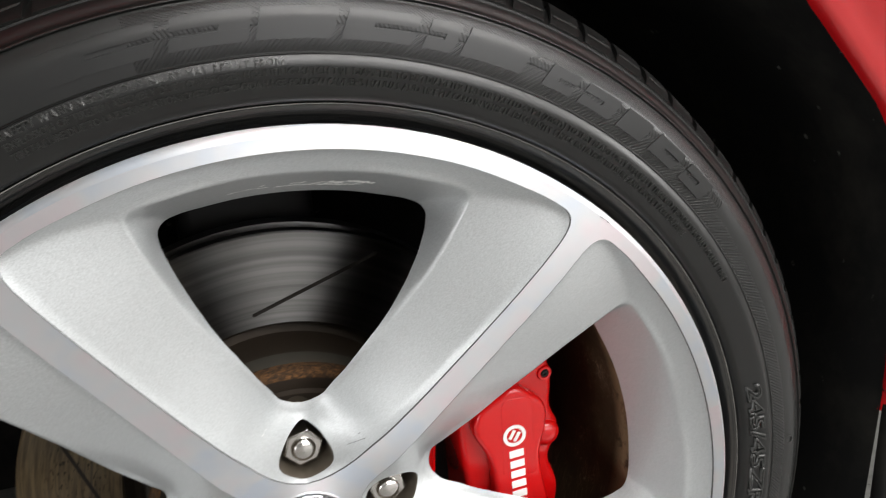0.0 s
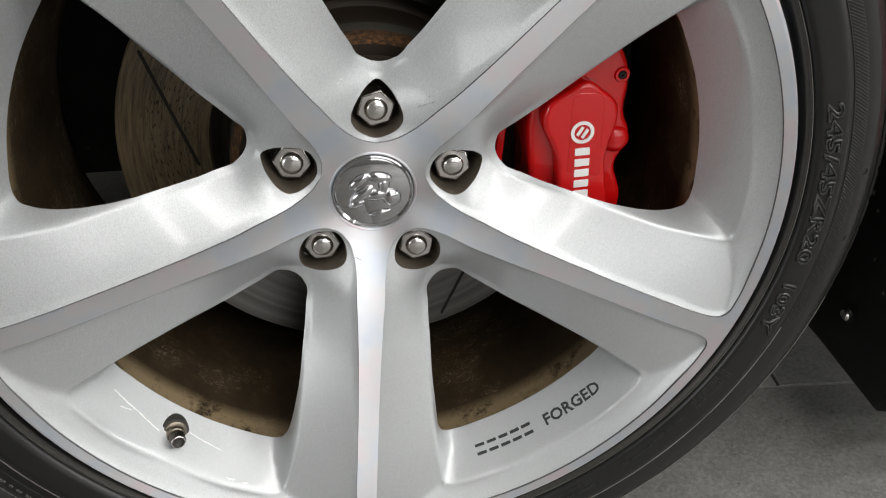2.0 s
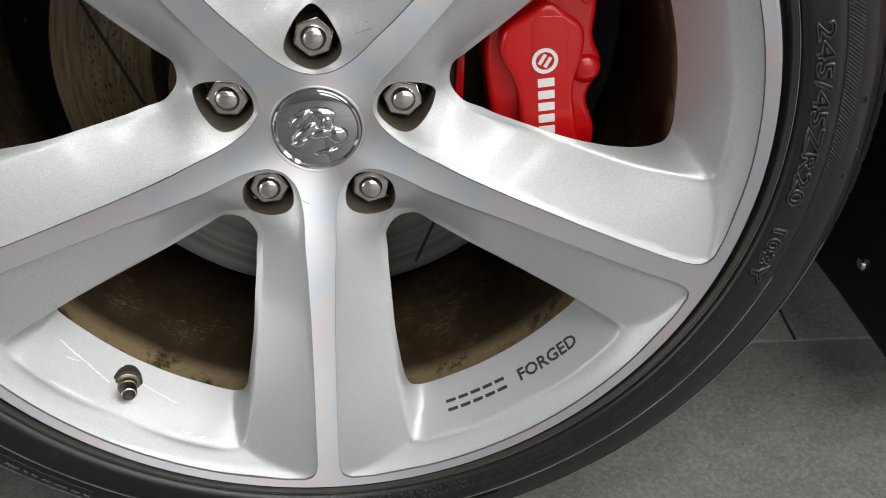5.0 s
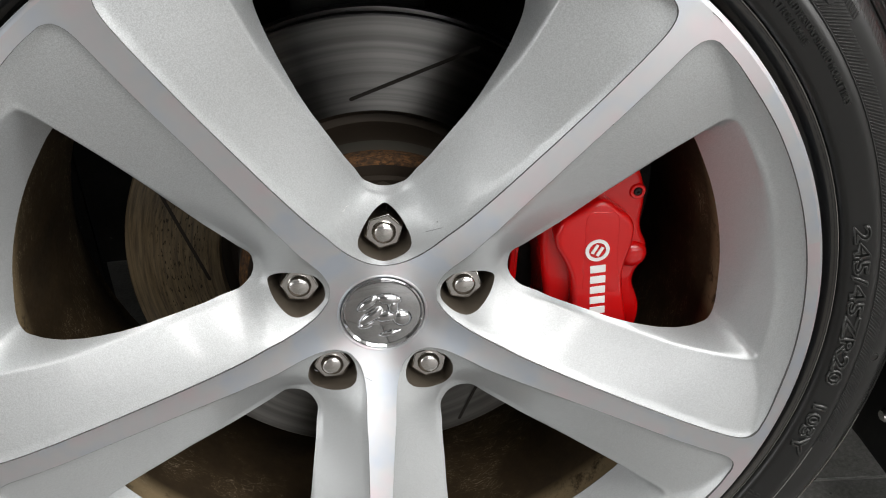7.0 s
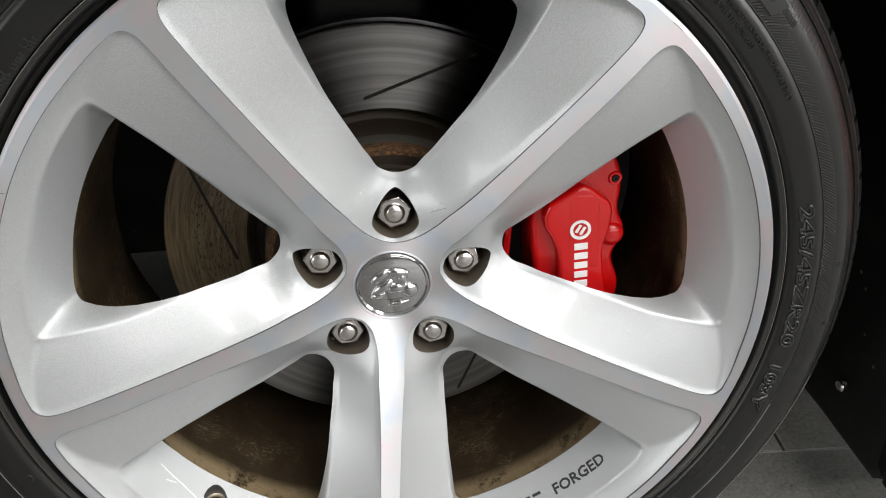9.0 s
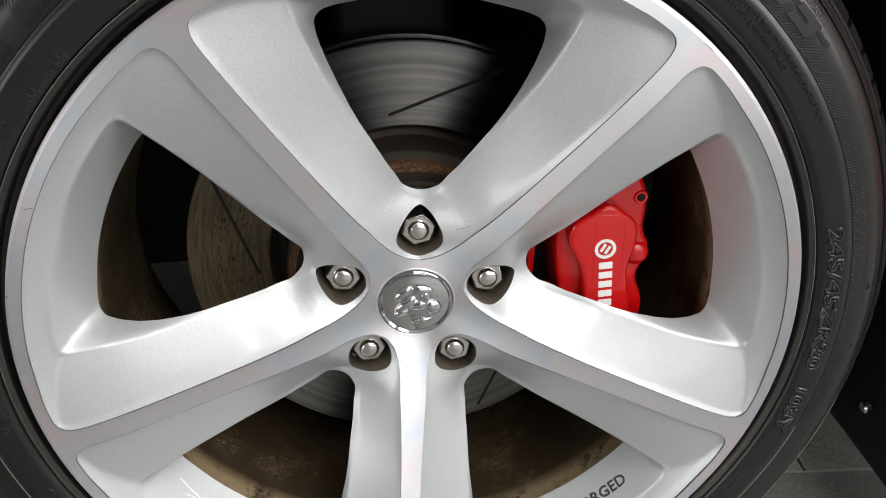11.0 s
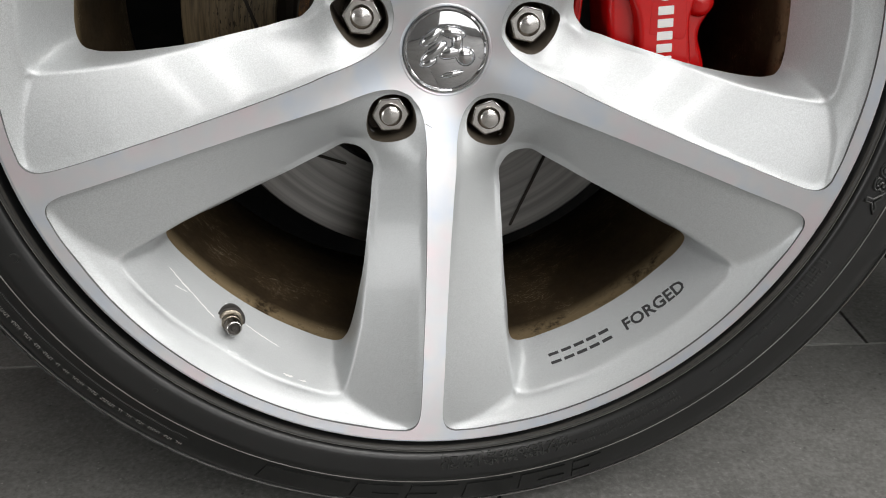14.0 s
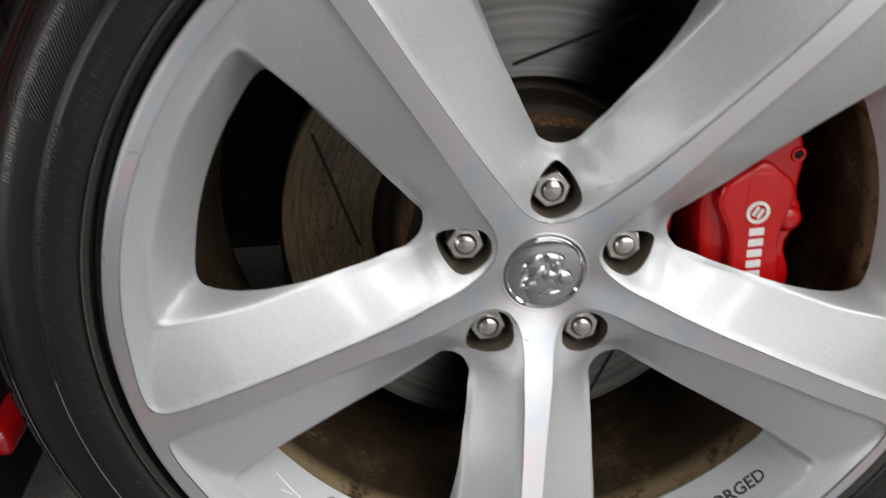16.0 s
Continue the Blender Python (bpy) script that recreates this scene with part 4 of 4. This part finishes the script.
for r, a0, a1, h in ((0.2890, 142, 156, 0.0032), (0.2945, 142, 156, 0.0032), (0.2925, 131, 136.3, 0.0026), (0.2915, 124.2, 128.3, 0.0026), (0.2880, 114.4, 122.4, 0.0034), (0.2932, 114.4, 122.4, 0.0034),
                     (0.3225, 213, 241, 0.0022), (0.3020, 268, 290, 0.0045), (0.2955, 293, 303, 0.004), (0.2900, 257, 299, 0.0034), (0.2870, 305, 312, 0.0034), (0.3235, 285, 301, 0.003)):
    a = a0
    while a < a1:
        n = random.randint(2, 7)
        bars = []
        for k in range(n):
            x = k * 0.72 * h
            bars += [(x, x + 0.2 * h, 0, h), (x + 0.2 * h, x + 0.52 * h, *random.choice(((0.0, 0.2 * h), (0.4 * h, 0.6 * h), (0.8 * h, h))))]
        bm = bent(slab(0.004, h, 0.0, bars), r, a, lift=0.0007)
        settle(bm)
        # markings beyond 0.32 have their highlight painted into the colour
        part("small_marking", bm, LITRUBBER if r > 0.32 else LETTER, tyre)
        a += math.degrees(n * 0.72 * h / r) + 0.55
# little raised rings and lozenges
for r, deg, size in ((0.2945, 244.7, 0.0034), (0.2943, 220.2, 0.0020), (0.2920, 311.9, 0.0030), (0.2920, 307.0, 0.0030), (0.2954, 256.7, 0.0030), (0.3227, 81.7, 0.0034), (0.3217, 90.8, 0.0034)):
    bm = revolve(bmesh.new(), [(size * 0.66, 0.0004), (size * 0.70, -0.0004), (size * 0.92, -0.0004), (size, 0.0004)], 20)
    bmesh.ops.recalc_face_normals(bm, faces=bm.faces)
    ringlet = part("ring_mark", bm, LETTER, tyre, "", 40)
    ringlet.matrix_basis = pose(r * math.sin(radians(deg)), side_depth(r), r * math.cos(radians(deg)))
# short ticks on the inner edge of the lower band
bm = bmesh.new()
for k in range(110):
    a = 213 + k * 0.265
    vs = []
    for rr, lift in ((0.3160, 0.0009), (0.3182, 0.0009)):
        for da in (-0.05, 0.05):
            t = radians(a + da)
            vs.append(bm.verts.new((rr * math.sin(t), side_depth(rr) - lift, rr * math.cos(t))))
    vs.append(bm.verts.new((0.3150 * math.sin(radians(a)), side_depth(0.3150) + 0.0002, 0.3150 * math.cos(radians(a)))))
    bm.faces.new((vs[0], vs[1], vs[3], vs[2]))
    bm.faces.new((vs[0], vs[4], vs[1]))
bmesh.ops.recalc_face_normals(bm, faces=bm.faces)
tagged(part("tick_texture", bm, LETTER, tyre), kind="stuff")


def tread_block():
    """One shoulder block with a chamfered edge and a sipe."""
    bm = bmesh.new()
    prof = [(0.3462, -0.0425), (0.3508, -0.0356), (0.3548, -0.0255), (0.3590, -0.0115), (0.3622, 0.0080), (0.3630, 0.0165), (0.3560, 0.0165)]
    low = [(r - 0.006, y + 0.003) for r, y in prof]
    for c0, c1 in ((-3.55, -0.45), (0.30, 3.40)):
        rings = []
        for i in range(5):
            f = i / 4
            rings.append([bm.verts.new((r * math.sin(radians(c0 + (c1 - c0) * f + 45 * (y + 0.02))), y, r * math.cos(radians(c0 + (c1 - c0) * f + 45 * (y + 0.02))))) for r, y in prof + low[::-1]])
        k = len(rings[0])
        for p, q in zip(rings, rings[1:]):
            for j in range(k):
                bm.faces.new((p[j], p[(j + 1) % k], q[(j + 1) % k], q[j]))
        bm.faces.new(rings[0])
        bm.faces.new(rings[-1][::-1])
    bmesh.ops.recalc_face_normals(bm, faces=bm.faces)
    return bm


block = part("tread_block", tread_block(), RUBBER, tyre, "", 30)
# pale strip painted as a glint on each half block's outer corner
for c0, c1 in ((-3.3, -0.7), (0.55, 3.15)):
    bm = bmesh.new()
    rows = []
    for i in range(5):
        a = [radians(c0 + (c1 - c0) * i / 4 + 45 * (y + 0.02)) for y in (-0.0362, -0.0338)]
        rows.append([bm.verts.new((r * math.sin(t), y, r * math.cos(t))) for r, y, t in ((0.3508, -0.0362, a[0]), (0.3519, -0.0338, a[1]))])
    for p, q in zip(rows, rows[1:]):
        bm.faces.new((p[0], p[1], q[1], q[0]))
    part("worn_corner", bm, GLINTRUBBER, block)
block.matrix_basis = pose(0, 0, 0, 0, 4, 0)
for k in range(1, 47):
    deg = 4 + k * 360 / 47
    if abs(deg - (180 - LEAN_WHEEL)) > 11:
        again(block, pose(0, 0, 0, 0, deg, 0))

# writing on the painted rim
CONE_R = np.linspace(0.228, 0.2490, 40)
CONE_Y = recess_depth(np.stack([np.zeros(40), CONE_R], 1))


def cone_depth(r):
    return float(np.interp(r, CONE_R, CONE_Y))


bm = text_mesh("FORGED", 0.0043, radians(12.6) * 0.2415, 0.00013)
part("forged_lettering", bent(bm, 0.2415, 143.3, -1.0, 0.0004, cone_depth, -1.0), INK, wheel, "dark engraved lettering")
for k in range(5):
    w = radians(1.9) * 0.2415
    bm = slab(w, 0.0043, 0.0, ((0, w, 0, 0.0011), (0, w, 0.0032, 0.0043)))
    part("engraved_mark", bent(bm, 0.2415, 157.8 - 2.45 * k, -1.0, 0.0004, cone_depth, -1.0), INK, wheel)


def on_paint(r, deg):
    """A place on the painted face, by radius and angle."""
    turn = 72.0 * round(deg / 72.0)
    a = radians(deg - turn)
    return float(recess_depth(np.array([[r * math.sin(a), r * math.cos(a)]]))[0])


def scuff(points, width, depth=on_paint, material=None, name="scuff"):
    """A thin worn streak along (radius, degrees) points, ragged in width."""
    bm = bmesh.new()
    rows = []
    for (r0, a0), (r1, a1) in zip(points, points[1:]):
        n = max(2, int(abs(radians(a1 - a0)) * 0.24 / 0.0012) + int(abs(r1 - r0) / 0.0012))
        rows += [(r0 + (r1 - r0) * i / n, a0 + (a1 - a0) * i / n) for i in range(n)]
    rows.append(points[-1])
    last = None
    for i, (r, a) in enumerate(rows):
        r += random.uniform(-0.25, 0.25) * width
        w = width * random.uniform(0.35, 1.0) * (0.25 if i in (0, len(rows) - 1) else 1.0)
        p, q = rows[max(0, i - 1)], rows[min(len(rows) - 1, i + 1)]
        d = Vector(((q[0] - p[0]), radians(q[1] - p[1]) * r, 0))
        d = d.normalized() if d.length > 0 else Vector((0, 1, 0))
        pair = []
        for sgn in (-1, 1):
            rr, aa = r + sgn * w / 2 * d.y, radians(a) - sgn * w / 2 * d.x / r
            pair.append(bm.verts.new((rr * math.sin(aa), depth(rr, math.degrees(aa)) - 0.00022, rr * math.cos(aa))))
        if last:
            bm.faces.new((last[0], last[1], pair[1], pair[0]))
        last = pair
    bmesh.ops.recalc_face_normals(bm, faces=bm.faces)
    for f in bm.faces:
        if f.normal.y > 0:
            f.normal_flip()
    return part(name, bm, material or SCUFF, wheel)


def on_face(r, deg):
    return float(face_depth(np.array([r]))[0])


random.seed(21)
for pts, w in (([(0.2360, -9.3), (0.2369, -6.4), (0.2363, -3.9)], 0.0009), ([(0.2375, -5.4), (0.2392, -4.4)], 0.0010), ([(0.2354, -3.3), (0.2361, -0.7), (0.2359, 1.4), (0.2386, 3.3)], 0.0012),
               ([(0.2377, -1.4), (0.2385, 0.7)], 0.0016), ([(0.2357, 2.3), (0.2355, 5.3), (0.2372, 8.2)], 0.0016), ([(0.2378, 3.3), (0.2384, 5.7)], 0.0024), ([(0.2390, 5.8), (0.2396, 9.6)], 0.0024),
               ([(0.2360, 230.5), (0.2377, 224.6), (0.2402, 219.5)], 0.0006), ([(0.2362, 214.2), (0.2371, 211.0), (0.2382, 207.3)], 0.0005), ([(0.2333, 219.1), (0.2334, 218.4)], 0.0008),
               ([(0.2468, 205.4), (0.2469, 203.6)], 0.0008), ([(0.2470, 202.6), (0.2469, 201.2)], 0.0006), ([(0.2395, 228.0), (0.2385, 225.6)], 0.0004)):
    scuff(pts, w)
scuff([(0.0833, -18.6), (0.0840, -17.2)], 0.0007)
scuff([(0.0852, -16.8), (0.0849, -15.5)], 0.0006)
scuff([(0.0705, 20.5), (0.0754, 23.2), (0.0806, 25.7)], 0.00035, on_paint, EDGEDIRT, "nick")
scuff([(0.0810, 22.6), (0.0816, 23.2)], 0.0007, on_paint, EDGEDIRT, "nick")
for pts, w in (([(0.2703, 36.4), (0.2704, 38.3)], 0.0007), ([(0.2718, 278.2), (0.2712, 278.8)], 0.0010), ([(0.2693, 292.2), (0.2664, 292.6), (0.2636, 292.9)], 0.0005), ([(0.0489, 193.3), (0.0505, 187.7)], 0.0005)):
    scuff(pts, w, on_face, EDGEDIRT, "nick")

# ---- brake ----
brake = thing("brake_disc", "worn slotted steel brake disc with a rusty hat", "brake disc", pose(0, 0, HUB, 0, LEAN_WHEEL, 0))
bm = revolve(bmesh.new(), [(0.1150, 0.0728), (0.1790, 0.0723), (0.1802, 0.0733), (0.1802, 0.0810), (0.1140, 0.0810)], 160, close=True)
bmesh.ops.recalc_face_normals(bm, faces=bm.faces)
ring = part("friction_ring", bm, DISC, brake, "polished friction ring with worn streaks", 35)
bm = revolve(bmesh.new(), [(0.1150, 0.0930), (0.1802, 0.0930), (0.1802, 0.1050), (0.1140, 0.1050)], 128, close=True)
bmesh.ops.recalc_face_normals(bm, faces=bm.faces)
part("rear_ring", bm, DISC, brake, "", 35)
part("disc_hat", revolve(bmesh.new(), [(0.1160, 0.0850), (0.1140, 0.0800), (0.1080, 0.0860), (0.1030, 0.0840), (0.1000, 0.0760), (0.0992, 0.0580)], 128), CAST, brake, "brown cast-iron hat", 40)
part("hat_collar", revolve(bmesh.new(), [(0.0992, 0.0580), (0.0988, 0.0500), (0.0978, 0.0445)], 128), HATGREY, brake, "bare grey collar of the hat", 40)
part("hat_rim", revolve(bmesh.new(), [(0.0978, 0.0445), (0.0975, 0.0385), (0.0955, 0.0350), (0.0915, 0.0340)], 128), RUST, brake, "orange rust on the hat's edge", 50)
part("hat_face", revolve(bmesh.new(), [(0.0915, 0.0340), (0.0840, 0.0345), (0.0002, 0.0420)], 96), CAST, brake, "", 40)


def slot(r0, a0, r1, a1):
    """A milled slot across the friction ring: a flat sheet, the groove's shade painted in."""
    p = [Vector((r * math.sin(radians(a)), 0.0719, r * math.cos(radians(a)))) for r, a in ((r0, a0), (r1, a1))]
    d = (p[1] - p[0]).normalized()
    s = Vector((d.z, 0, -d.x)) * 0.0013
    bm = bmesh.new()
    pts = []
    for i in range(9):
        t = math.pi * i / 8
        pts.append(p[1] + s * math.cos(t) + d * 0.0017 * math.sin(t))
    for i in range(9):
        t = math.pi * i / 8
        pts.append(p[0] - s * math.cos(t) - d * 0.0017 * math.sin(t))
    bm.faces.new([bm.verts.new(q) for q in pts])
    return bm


groove = part("slot", slot(0.1244, -9.0, 0.1715, 21.8), SLOTSHADE, brake, "milled slot drawn as a flat dark strip")
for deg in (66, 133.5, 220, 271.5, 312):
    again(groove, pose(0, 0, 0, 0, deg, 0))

caliper = thing("brake_caliper", "glossy red brake caliper with white maker's mark", "brake caliper", pose(0, 0, HUB, 0, LEAN_WHEEL, 0))


def plate(outline, y0, y1, bevel):
    """An outline in (x, z), smoothed, with thickness and rounded front edges."""
    c = curve_through(outline + outline[:1], 0.003)[:-1]
    bm = bmesh.new()
    rows = []
    n = 5
    area2 = np.sum(c[:, 0] * np.roll(c[:, 1], -1) - np.roll(c[:, 0], -1) * c[:, 1])
    sgn = -1.0 if area2 < 0 else 1.0
    for i in range(n):
        t = math.pi / 2 * i / (n - 1)
        o = offset(c, sgn * bevel * (1 - math.sin(t)))
        rows.append([(p[0], y0 + bevel * (1 - math.cos(t)), p[1]) for p in o])
    rows.append([(p[0], y1, p[1]) for p in c])
    front = [bm.verts.new(p) for p in rows[0]]
    bm.faces.new(front)
    for a, b in zip(rows, rows[1:]):
        strip(bm, a, b)
    bmesh.ops.remove_doubles(bm, verts=bm.verts, dist=1e-6)
    bmesh.ops.recalc_face_normals(bm, faces=bm.faces)
    return bm


part("caliper_body", plate([(0.1065, 0.062), (0.112, 0.080), (0.126, 0.094), (0.145, 0.103), (0.160, 0.105), (0.1675, 0.097), (0.1725, 0.0845), (0.1738, 0.073), (0.1738, 0.0600), (0.1765, 0.0510), (0.1808, 0.0430), (0.1806, 0.0310), (0.1762, 0.0205), (0.1762, 0.0120),
                            (0.1805, 0.0020), (0.1840, -0.0080), (0.1840, -0.0220), (0.180, -0.042), (0.170, -0.060), (0.147, -0.068), (0.123, -0.062), (0.1165, -0.045), (0.1150, -0.01), (0.1085, 0.030), (0.1062, 0.0480)], 0.010, 0.135, 0.005), CALIPER, caliper, "", 45)
part("front_panel", plate([(0.1125, 0.0560), (0.1147, 0.0652), (0.1213, 0.0710), (0.1290, 0.0762), (0.1344, 0.0806), (0.1400, 0.0822), (0.1455, 0.0808), (0.1520, 0.0758), (0.1605, 0.0703), (0.1652, 0.0626), (0.1656, 0.0486), (0.1634, 0.0374), (0.1626, 0.0262), (0.1650, 0.0135),
                           (0.1688, -0.0023), (0.1715, -0.0141), (0.1700, -0.042), (0.155, -0.058), (0.136, -0.055), (0.1315, -0.035), (0.1315, -0.0120), (0.1298, 0.0083), (0.1263, 0.0251), (0.1202, 0.0376), (0.1143, 0.0471)], -0.0020, 0.014, 0.0040),
     CALIPER, caliper, "smooth raised front panel", 45)
part("raised_pad", plate([(0.1352, 0.0160), (0.1330, 0.045), (0.1315, 0.0710), (0.1420, 0.0745), (0.1525, 0.0715), (0.1560, 0.045), (0.1600, 0.0158), (0.1480, 0.0150)], -0.0023, 0.004, 0.0006), CALIPER, caliper, "", 45)
boss = part("boss", revolve(bmesh.new(), [(0.0105, 0.020), (0.0105, 0.009), (0.0096, 0.0050), (0.0075, 0.0024), (0.0042, 0.0012), (0.0002, 0.0008)], 32), CALIPER, caliper, "", 60)
boss.matrix_basis = pose(0.1712, 0.004, 0.0365)
collar = part("bleed_collar", revolve(bmesh.new(), [(0.0058, 0.008), (0.0056, 0.0010), (0.0048, 0.0), (0.0032, 0.0002), (0.0030, 0.0040)], 24), CALIPER, caliper, "", 50)
collar.matrix_basis = pose(0.1668, 0.0085, 0.0840)
bm = revolve(bmesh.new(), [(0.0029, 0.010), (0.0029, 0.0006), (0.0021, -0.0004), (0.0010, -0.0004), (0.0009, 0.0012), (0.0001, 0.0012)], 16)
bleed = part("bleed_screw", bm, DARKSTEEL, caliper, "dark bleed screw", 40)
bleed.matrix_basis = pose(0.1668, 0.0085, 0.0840)
part("pad_pin", plate([(0.0910, 0.065), (0.0958, 0.065), (0.0958, -0.03), (0.0910, -0.03)], 0.030, 0.06, 0.0012), CALIPER, caliper, "", 45)
# pad plate carried left, its dark colour standing in for the gap's shade
part("pad_plate", plate([(0.0965, 0.066), (0.122, 0.082), (0.15, 0.09), (0.15, -0.055), (0.0965, -0.045)], 0.058, 0.074, 0.001), DARKSTEEL, caliper, "dark brake pad, widened to blacken the gap", 45)

# the maker's mark: a ring with a bar, and plain blocks below
mark = part("white_roundel", revolve(bmesh.new(), [(0.0058, 0.0), (0.0058, -0.0006), (0.0082, -0.0006), (0.0082, 0.0)], 40), WHITE, caliper, "white printed roundel", 40)
mark.matrix_basis = pose(0.1415, -0.0026, 0.0465)
for dx in (-0.0020, 0.0020):
    inner = part("roundel_bar", box(bmesh.new(), -0.0011, 0.0011, -0.0006, 0.0, -0.0036, 0.0036), WHITE, caliper)
    inner.matrix_basis = pose(0.1415, -0.0026, 0.0465, 0, 25, 0) @ Matrix.Translation((dx, 0, 0))
for k in range(6):
    d = 0.0145 + 0.0083 * k
    b = part("printed_mark", box(bmesh.new(), -0.0053, 0.0053, -0.0006, 0.0, -0.0028, 0.0028, 0.0005), WHITE, caliper)
    b.matrix_basis = pose(0.1420 + 0.129 * d, -0.0024 if d < 0.030 else -0.0021, 0.0465 - 0.9916 * d, 0, -7.4, 0)

# knuckle and axle behind the disc
knuckle = thing("suspension_knuckle", "black steel suspension knuckle behind the brake disc", "suspension", pose(0, 0, HUB))
part("hub_carrier", revolve(bmesh.new(), [(0.0002, 0.112), (0.085, 0.112), (0.080, 0.17), (0.0002, 0.18)], 48), DARKSTEEL, knuckle, "", 40)
part("arm", box(bmesh.new(), -0.05, 0.05, 0.14, 0.18, -0.20, 0.28, 0.012), DARKSTEEL, knuckle, "", 40)
part("lower_arm", box(bmesh.new(), -0.06, 0.06, 0.15, 0.60, -0.17, -0.12, 0.012), DARKSTEEL, knuckle, "", 40)

# ---- car body round the wheel ----
car = thing("car_body", "glossy red car body with a black wheel-arch liner", "car", pose(0, 0, HUB))


def arch_r(a):
    return float(np.interp(a, [-100, 46, 50, 54, 58, 61, 66, 70, 75, 85, 95], [0.4605, 0.4605, 0.4600, 0.4620, 0.4665, 0.4710, 0.4740, 0.4720, 0.4640, 0.4500, 0.4450]))


def fender():
    bm = bmesh.new()
    rows = []
    for i in range(121):
        a = -95 + 187 * i / 120
        r0 = arch_r(a)
        prof = [(0.006, -0.004), (0.000, -0.012), (0.0015, -0.0185), (0.006, -0.022), (0.013, -0.0235), (0.022, -0.027), (0.034, -0.036), (0.045, -0.041), (0.07, -0.043), (0.16, -0.038), (0.35, -0.02), (0.55, 0.02)]
        s, c = math.sin(radians(a)), math.cos(radians(a))
        rows.append([bm.verts.new(((r0 + d) * s, y, (r0 + d) * c)) for d, y in prof])
    for p, q in zip(rows, rows[1:]):
        for j in range(len(p) - 1):
            bm.faces.new((p[j], p[j + 1], q[j + 1], q[j]))
    bmesh.ops.recalc_face_normals(bm, faces=bm.faces)
    return bm


part("fender", fender(), CARRED, car, "glossy red fender with a rolled arch edge", 45)
bm = bmesh.new()
path = [(-0.45, -0.26), (-0.455, -0.05)] + [((arch_r(a) + 0.0045) * math.sin(radians(a)), (arch_r(a) + 0.0045) * math.cos(radians(a))) for a in range(-88, 86, 3)] + [(0.447, 0.0), (0.442, -0.12), (0.439, -0.246), (0.446, -0.261), (0.47, -0.267), (0.60, -0.270)]
cols = []
for y in (-0.014, -0.004, 0.004, 0.10, 0.20, 0.30, 0.40):
    cols.append([bm.verts.new((x + (0.004 if y > 0.05 else 0.0), y, z + (0.012 if y < -0.01 and z < -0.2 else 0.0))) for x, z in path])
for p, q in zip(cols, cols[1:]):
    for j in range(len(path) - 1):
        bm.faces.new((p[j], p[j + 1], q[j + 1], q[j]))
bmesh.ops.recalc_face_normals(bm, faces=bm.faces)
part("wheel_arch_liner", bm, BLACK, car, "matt black plastic arch liner", 45)
part("liner_back", box(bmesh.new(), -0.312, -0.224, 0.40, 0.42, -0.162, 0.60), BLACK, car)
part("liner_back", box(bmesh.new(), -0.222, 0.62, 0.40, 0.42, -0.345, 0.60), BLACK, car)
part("liner_back", box(bmesh.new(), -0.62, -0.314, 0.40, 0.42, -0.27, 0.60), BLACK, car)
part("front_apron", box(bmesh.new(), 0.446, 0.75, -0.030, -0.012, -0.260, -0.006, 0.008), BLACK, car, "black lower apron ahead of the wheel", 40)
part("bumper_corner", box(bmesh.new(), 0.4455, 0.80, -0.034, -0.010, -0.002, 0.060, 0.008), CARRED, car, "", 40)
part("side_sill", box(bmesh.new(), -1.30, -0.430, 0.098, 0.40, -0.199, -0.171, 0.010), CARRED, car, "red painted sill behind the wheel", 40)
part("underbody", box(bmesh.new(), -1.4, 0.9, 0.42, 1.6, -0.13, -0.09), BLACK, car)
screw = part("liner_screw", revolve(bmesh.new(), [(0.0065, 0.002), (0.0065, -0.002), (0.0045, -0.004), (0.0002, -0.004)], 16), STEEL, car, "small metal liner screw", 40)
screw.matrix_basis = Matrix.Translation((0.4365, 0.058, -0.196)) @ pose(0, 0, 0, 0, 0, -90)

# ---- floor and room ----
floor = part("floor", box(bmesh.new(), -4.0, 4.0, -4.5, 3.5, -0.06, -0.0035), GROUT, None)
tagged(floor, "dark grey tiled floor with thin joints", "floor", kind="structure")


def tile_bm(w, d):
    bm = bmesh.new()
    box(bm, -w / 2, w / 2, -d / 2, d / 2, -0.012, 0.0, 0.0012)
    return bm


TW, TD, GAP, TURN_FLOOR = 0.60, 0.60, 0.003, -5.07
first = None
base = pose(0.443, 0.137, 0, 0, 0, TURN_FLOOR)
for j in range(-7, 5):
    for i in range(-6, 6):
        shift = -0.394 if j == -1 else (0.0 if j == 0 else 0.2 * j)
        m = base @ pose((i + 0.5) * TW + shift, (j + 0.5) * TD, -0.0)
        if first is None:
            first = part("tile", tile_bm(TW - GAP, TD - GAP), TILE, floor, "", 30)
            first.matrix_basis = m
        else:
            again(first, m)
strip_bm = box(bmesh.new(), -2.3, 2.3, -0.0013, 0.0006, -0.003, -0.0006)
joint = part("joint_edge", strip_bm, GROUTLIGHT, floor, "pale worn joint edge")
joint.matrix_basis = base

for name, lim in (("wall_north", (-4.1, 4.1, 3.5, 3.6, -0.06, 3.0)), ("wall_south", (-4.1, 4.1, -4.6, -4.5, -0.06, 3.0)), ("wall_west", (-4.1, -4.0, -4.5, 3.5, -0.06, 3.0)), ("wall_east", (4.0, 4.1, -4.5, 3.5, -0.06, 3.0))):
    tagged(part(name, box(bmesh.new(), *lim), GREYWALL if name in ("wall_south", "wall_west") else PLASTER), "plain pale painted workshop wall", "wall", kind="structure")
tagged(part("ceiling", box(bmesh.new(), -4.1, 4.1, -4.6, 3.6, 3.0, 3.1), PLASTER), "plain pale painted ceiling", "ceiling", kind="structure")
